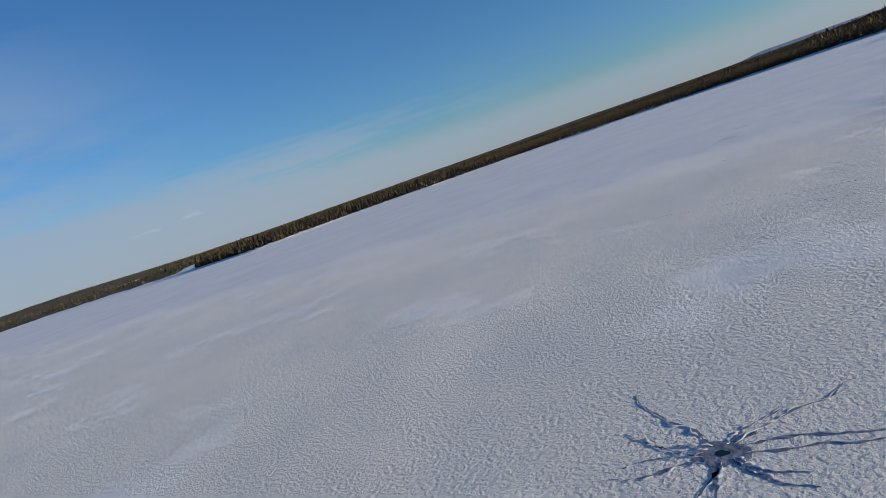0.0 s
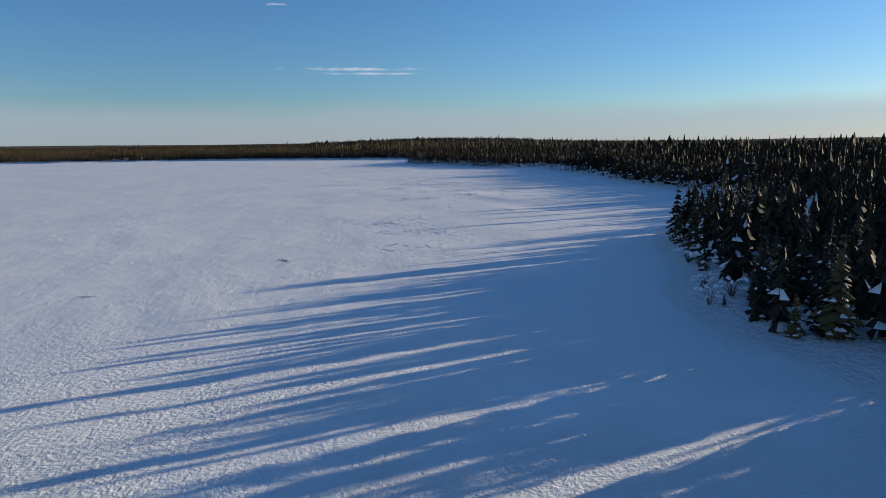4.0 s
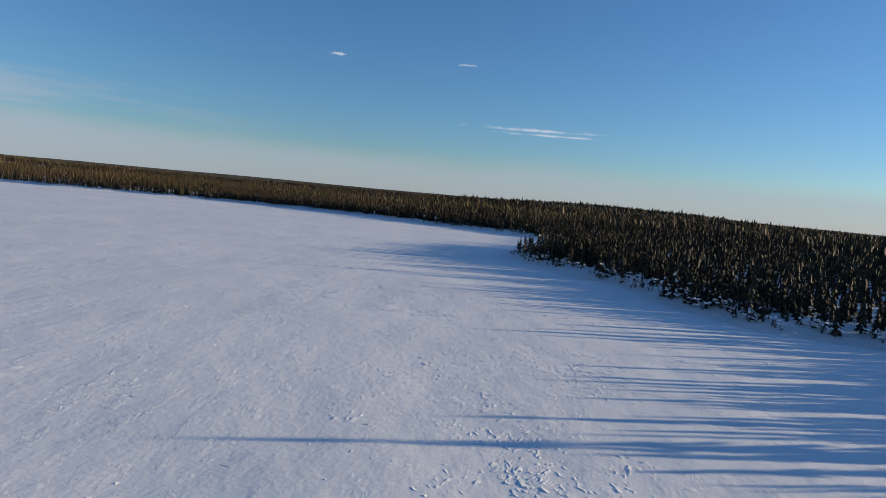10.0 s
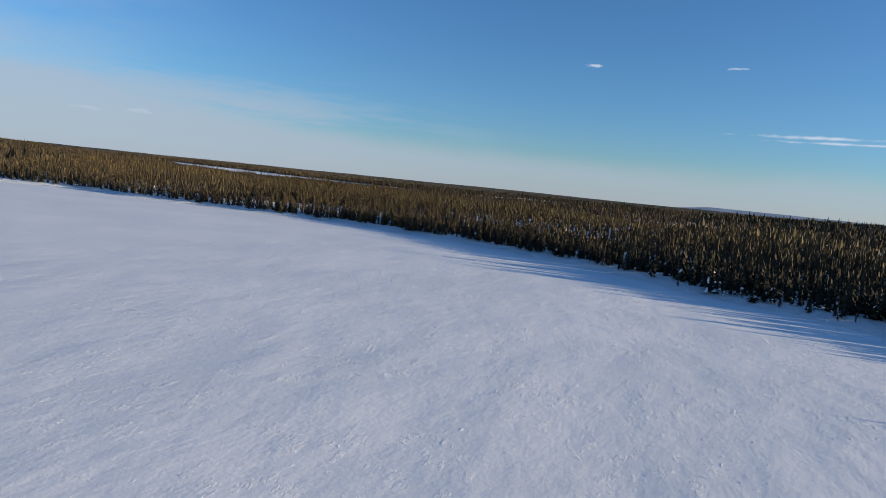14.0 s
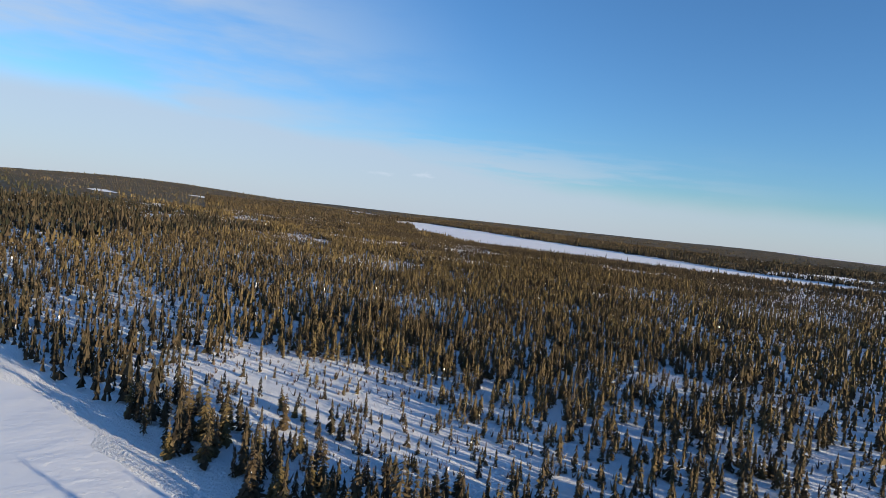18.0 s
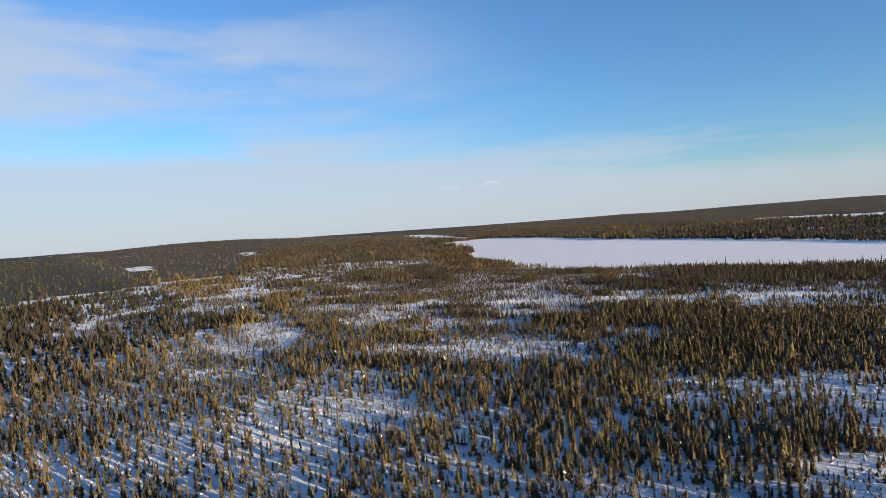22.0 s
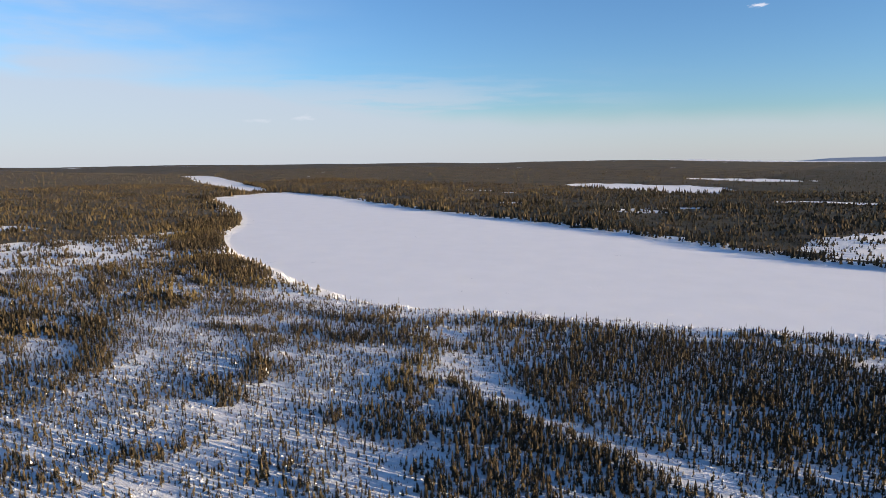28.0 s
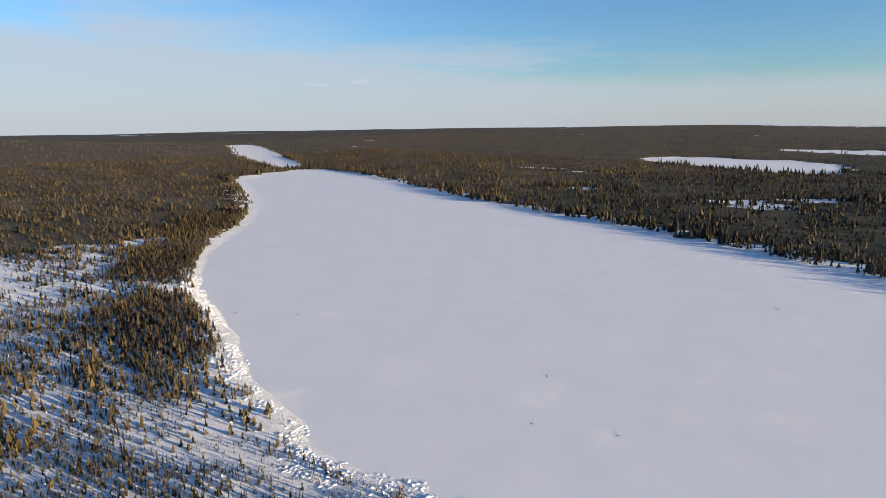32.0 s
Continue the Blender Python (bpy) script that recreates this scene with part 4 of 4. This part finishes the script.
def melt_hole(x, y, reach, seed):
    rnd = random.Random(seed)
    root = tagged(new("melt_hole"), "star-shaped melt hole with dark water and slush channels in lake snow", "melt hole", "melt holes in the lake snow")
    z = float(ice_height(np.array([float(x)]), np.array([float(y)]))[0])
    root.matrix_basis = pose(x, y, z + 0.012, 0, 0, rnd.uniform(0, 360) if seed else 0)
    v, f = disc(rnd, 0.12 * reach, 0.0)
    part("slush", v, f, [M_SLUSH], root, "grey wet slush")
    v, f = disc(rnd, 0.035 * reach, 0.006, 14, 0.7)
    part("water", v, f, [M_WATER], root, "dark open water")
    arms = 13 if reach > 3 else 7
    for i in range(arms):
        a = 6.283 * i / arms + rnd.uniform(-.25, .25)
        ln = reach * rnd.uniform(0.35, 1.0)
        a_0 = a
        cv, cf, rv, rf = [], [], [], []
        n_seg = 26
        px, py = 0.08 * reach * math.cos(a), 0.08 * reach * math.sin(a)
        for k in range(n_seg):
            q = k / (n_seg - 1)
            w_ = (0.008 * reach * (1 - q) + 0.002 * reach) * rnd.choice((0.15, 0.5, 0.9, 1.7))
            c, s_ = math.cos(a + math.pi / 2), math.sin(a + math.pi / 2)
            cv += [(px + w_ * c, py + w_ * s_, 0.004), (px - w_ * c, py - w_ * s_, 0.004)]
            hgt = rnd.uniform(-0.01, 0.045) * (1 - 0.5 * q)
            rv += [(px + w_ * c, py + w_ * s_, -0.02), (px + w_ * 1.7 * c, py + w_ * 1.7 * s_, hgt), (px + w_ * 3.2 * c, py + w_ * 3.2 * s_, -0.03)]
            a += rnd.uniform(-.3, .3) - 0.12 * math.sin(a - a_0)
            px, py = px + ln / n_seg * math.cos(a), py + ln / n_seg * math.sin(a)
        for k in range(n_seg - 1):
            b = 2 * k
            cf += [(b, b + 1, b + 3), (b, b + 3, b + 2)]
            b = 3 * k
            rf += [(b, b + 3, b + 4), (b, b + 4, b + 1), (b + 1, b + 4, b + 5), (b + 1, b + 5, b + 2)]
        part("channel", cv, cf, [M_SLUSH], root)
        part("snow_rim", rv, rf, [M_ICE], root, smooth=True)
    return root


for k, (hx, hy, reach) in enumerate(HOLES):
    melt_hole(hx, hy, reach, k)


# ---- broken crust, lumps and a track on the lake ----
def lumps(name, x, y, z, size, rng, label, category, flat=0.45, long=1.0, turn=None, mat=None):
    """Angular lumps of snow, each a lopsided block."""
    n = len(x)
    corners = np.array([(-1, -1, -.4), (1, -1, -.4), (1, 1, -.4), (-1, 1, -.4), (-.6, -.6, 1), (.6, -.7, .8), (.5, .6, .9), (-.6, .5, .7)])
    quads = np.array([(0, 1, 5, 4), (1, 2, 6, 5), (2, 3, 7, 6), (3, 0, 4, 7), (4, 5, 6, 7)])
    c = corners[None] * rng.uniform(0.6, 1.25, (n, 8, 3)) * np.stack([size * long, size, size * flat], -1)[:, None, :]
    a = rng.uniform(0, 6.283, n) if turn is None else turn
    cs, sn = np.cos(a)[:, None], np.sin(a)[:, None]
    co = np.stack([c[..., 0] * cs - c[..., 1] * sn + x[:, None], c[..., 0] * sn + c[..., 1] * cs + y[:, None], c[..., 2] + z[:, None]], -1).reshape(-1, 3)
    q = (quads[None] + (np.arange(n) * 8)[:, None, None]).reshape(-1, 4)
    return tagged(mesh_object(name, co, q.ravel(), np.full(len(q), 4), [mat or M_BSNOW]), label, category, kind="stuff")


def wind_ridges(name, x, y, length, height, rng, label, category):
    """Curved ridges cut by the wind: a gentle slope on one side, a steep drop on the other."""
    n, st = len(x), 4
    turn = 1.88 + 3.0 * (fbm(x, y, 8.0, 105, 2) - 0.5) + rng.normal(0, 0.35, n)
    c, sn = np.cos(turn)[:, None], np.sin(turn)[:, None]
    u = np.linspace(-0.5, 0.5, st)[None] + rng.normal(0, 0.04, (n, st))
    along = u * length[:, None]
    side = rng.normal(0, 0.5, n)[:, None] * (u * u) * length[:, None] + rng.normal(0, 0.05, (n, st)) * length[:, None] ** 0.5
    top = height[:, None] * np.clip(1 - (2 * u) ** 2, 0, 1) ** 0.6 * rng.uniform(0.5, 1.2, (n, st))
    rows_ = []
    for off, lift in ((0.03, 0.0), (0.0, 1.0), (-rng.uniform(0.15, 0.45, n)[:, None], 0.0)):
        px, py = along * c - (side + off) * sn + x[:, None], along * sn + (side + off) * c + y[:, None]
        rows_.append(np.stack([px, py, ice_height(px, py) + top * lift - 0.025 * (1 - lift)], -1))
    co = np.stack(rows_, 1).reshape(-1, 3)
    q = []
    for r in range(2):
        for k in range(st - 1):
            q.append((r * st + k, (r + 1) * st + k, (r + 1) * st + k + 1, r * st + k + 1))
    q = (np.array(q)[None] + (np.arange(n) * 3 * st)[:, None, None]).reshape(-1, 4)
    return tagged(mesh_object(name, co, q.ravel(), np.full(len(q), 4), [M_ICE]), label, category, kind="stuff")


# where the crust is broken: x, y, half width
BROKEN = [(-13.7, -34.3, 3.5), (-21, -49.5, 4), (-18, -62.5, 5), (-7, -11, 5), (-17.5, 8.5, 4), (-24.6, -52.5, 3), (-8.6, 1.4, 6), (-3, -0.6, 4), (1.4, 48.6, 9), (-30, 24.8, 5), (8, 0, 4),
          (1, -15, 2), (-15, -17.4, 4), (-24, -71, 4), (-2, 36, 8), (6, 62, 7), (12, 80, 7), (-6, 20, 7), (-6.3, -26.5, 2.2), (-19, -20.5, 2.5), (-12.7, 25, 2.5)]
x, y = scatter(-75, 44, -80, 230, 0.36, rng)
spots = np.max([np.clip(1.35 - np.hypot(x - bx, y - by) / br, 0, 1) for bx, by, br in BROKEN], axis=0)
rough = fbm(x, y, 5.0, 101, 3) * np.where(y < 95, 0.72 + 0.42 * spots, 0.95)
weight = np.clip(1.25 - np.abs(x - 2) / 34, 0.05, 1) * np.clip(1.1 - y / 200.0, 0.1, 1) * np.clip((y + 80) / 20.0, 0, 1)
sd = shore_distance(x, y)
holes_off = np.min([np.hypot(x - hx, y - hy) - reach for hx, hy, reach in HOLES], axis=0) > 0.5
k = (rng.random(len(x)) < np.clip((rough - 0.42) * 2.8, 0.004, 0.48) * weight + 0.34 * spots ** 2 * (fbm(x, y, 1.6, 117, 2) > 0.47)) & (sd < -3) & holes_off
x, y, spots = x[k], y[k], spots[k]
wind_ridges("wind_ridges", x, y, 0.12 + 0.75 * rng.random(len(x)) ** 2, rng.uniform(0.010, 0.027, len(x)) * (1 + np.where(y < 5, 0.9, 0.2) * spots), rng, "wind-cut ridges and broken crust of the lake snow", "snow ridges")
for x0, x1, y0, y1 in ((-66.0, -28.0, -142.3, -153.7), (-47.0, -34.0, -152.6, -156.8)):
    tx = np.arange(x0, x1, 0.42)
    ty = np.interp(tx, (x0, x1), (y0, y1)) + 0.12 * np.sin(tx * 0.7) + rng.normal(0, 0.05, len(tx))
    # raised lumps for prints, their grey standing for the shaded dents
    lumps("animal_track", tx, ty, ice_height(tx, ty) + 0.005, rng.uniform(0.025, 0.06, len(tx)), rng, "straight line of footprints in lake snow, their shade painted grey", "animal track", 0.45, 2.0,
          np.full(len(tx), -0.27), M_TRACK)
# lumps of the marshy shore of the second lake
x, y = scatter(-760, -300, 730, 900, 1.1, rng)
sd = shore_distance(x, y)
k = (sd > -1.5) & (sd < 14) & (rng.random(len(x)) < 0.8 * np.clip(fbm(x, y, 7.0, 111, 2) * 3 - 0.9, 0, 1))
x, y, sd = x[k], y[k], sd[k]
lumps("shore_hummocks", x, y, np.maximum(land_height(x, y, sd), 0) - 0.05, rng.uniform(0.2, 0.62, len(x)), rng, "snow-capped hummocks along the marshy lake shore", "snow hummocks", 0.45)


def mounds(name, x, y, z, size, rng, label, category):
    """Low pointed mounds of snow, each with five uneven sides."""
    n = len(x)
    a = np.arange(5)[None] * 1.2566 + rng.uniform(0, 6.283, (n, 1))
    r = size[:, None] * rng.uniform(0.6, 1.4, (n, 5))
    ring = np.stack([x[:, None] + r * np.cos(a), y[:, None] + r * np.sin(a), np.repeat((z - 0.12)[:, None], 5, 1)], -1)
    off = rng.normal(0, 0.25, (2, n)) * size
    top = np.stack([x + off[0], y + off[1], z + size * rng.uniform(0.2, 0.5, n)], -1)[:, None]
    co = np.concatenate([ring, top], 1).reshape(-1, 3)
    f = np.array([(k, (k + 1) % 5, 5) for k in range(5)])
    f = (f[None] + (np.arange(n) * 6)[:, None, None]).reshape(-1, 3)
    return tagged(mesh_object(name, co, f.ravel(), np.full(len(f), 3), [M_SNOW]), label, category, kind="stuff")


x, y = scatter(-780, -180, 400, 830, 1.2, rng)
k = flight_distance(x, y) < 125
x, y = x[k], y[k]
sd = shore_distance(x, y)
k = (sd > 3) & (rng.random(len(x)) < np.where(forest_share(x, y, sd) < 0.6, 0.75, 0.12))
x, y, sd = x[k], y[k], sd[k]
mounds("snow_hummocks", x, y, land_height(x, y, sd) + 0.02, 0.15 + 0.5 * rng.random(len(x)) ** 2, rng, "small snow hummocks over tussocks of the open bog", "snow hummocks")


# ---- snow-laden shrubs on the shaded bank ----
def snowy_shrub(seed):
    rnd = random.Random(seed)
    root = tagged(new("snowy_shrub"), "bare shrub bowed under thick white snow at the lake bank", "shrub", "snow-laden shrubs on the bank")
    sv, sf = [], []
    for i in range(7):
        a = 6.283 * i / 7 + rnd.uniform(-.3, .3)
        ln, top = rnd.uniform(0.5, 1.0), rnd.uniform(0.7, 1.5)
        path = [(ln * q * math.cos(a), ln * q * math.sin(a), top * (2 * q - q * q * 1.25) - (0.1 if q == 0 else 0)) for q in (0, 0.3, 0.6, 0.85, 1.0)]
        v, f = tube(path, [0.03, 0.025, 0.02, 0.014, 0.008], 4)
        part("stem", v, f, [M_BARK], root)
        for px, py, pz in path[2:]:
            b, w_ = len(sv), rnd.uniform(0.08, 0.17)
            for k in range(5):
                t = 1.2566 * k
                sv.append((px + w_ * math.cos(t), py + w_ * math.sin(t), pz - 0.05))
            sv.append((px, py, pz + w_ * 0.6))
            sf += [(b + k, b + (k + 1) % 5, b + 5) for k in range(5)]
    tagged(part("snow_cap", sv, sf, [M_BSNOW], root, "white snow lumps on the stems"), kind="stuff")
    return root


x, y = scatter(-28, 60, -138, 262, 2.0, rng)
sd = shore_distance(x, y)
k = (sd > 0.0) & (sd < 3.6) & (y > -98) & (rng.random(len(x)) < 0.75)
x, y, sd = x[k][:290], y[k][:290], sd[k][:290]
z = land_height(x, y, sd)
shrubs = [snowy_shrub(200 + k) for k in range(4)]
for k in range(len(x)):
    m = pose(x[k], y[k], z[k] - 0.03, 0, 0, random.uniform(0, 360)) @ Matrix.Scale(random.uniform(0.7, 1.35), 4)
    if k < 4:
        shrubs[k].matrix_basis = m
    else:
        copy_thing(shrubs[k % 4], Matrix()).matrix_basis = m
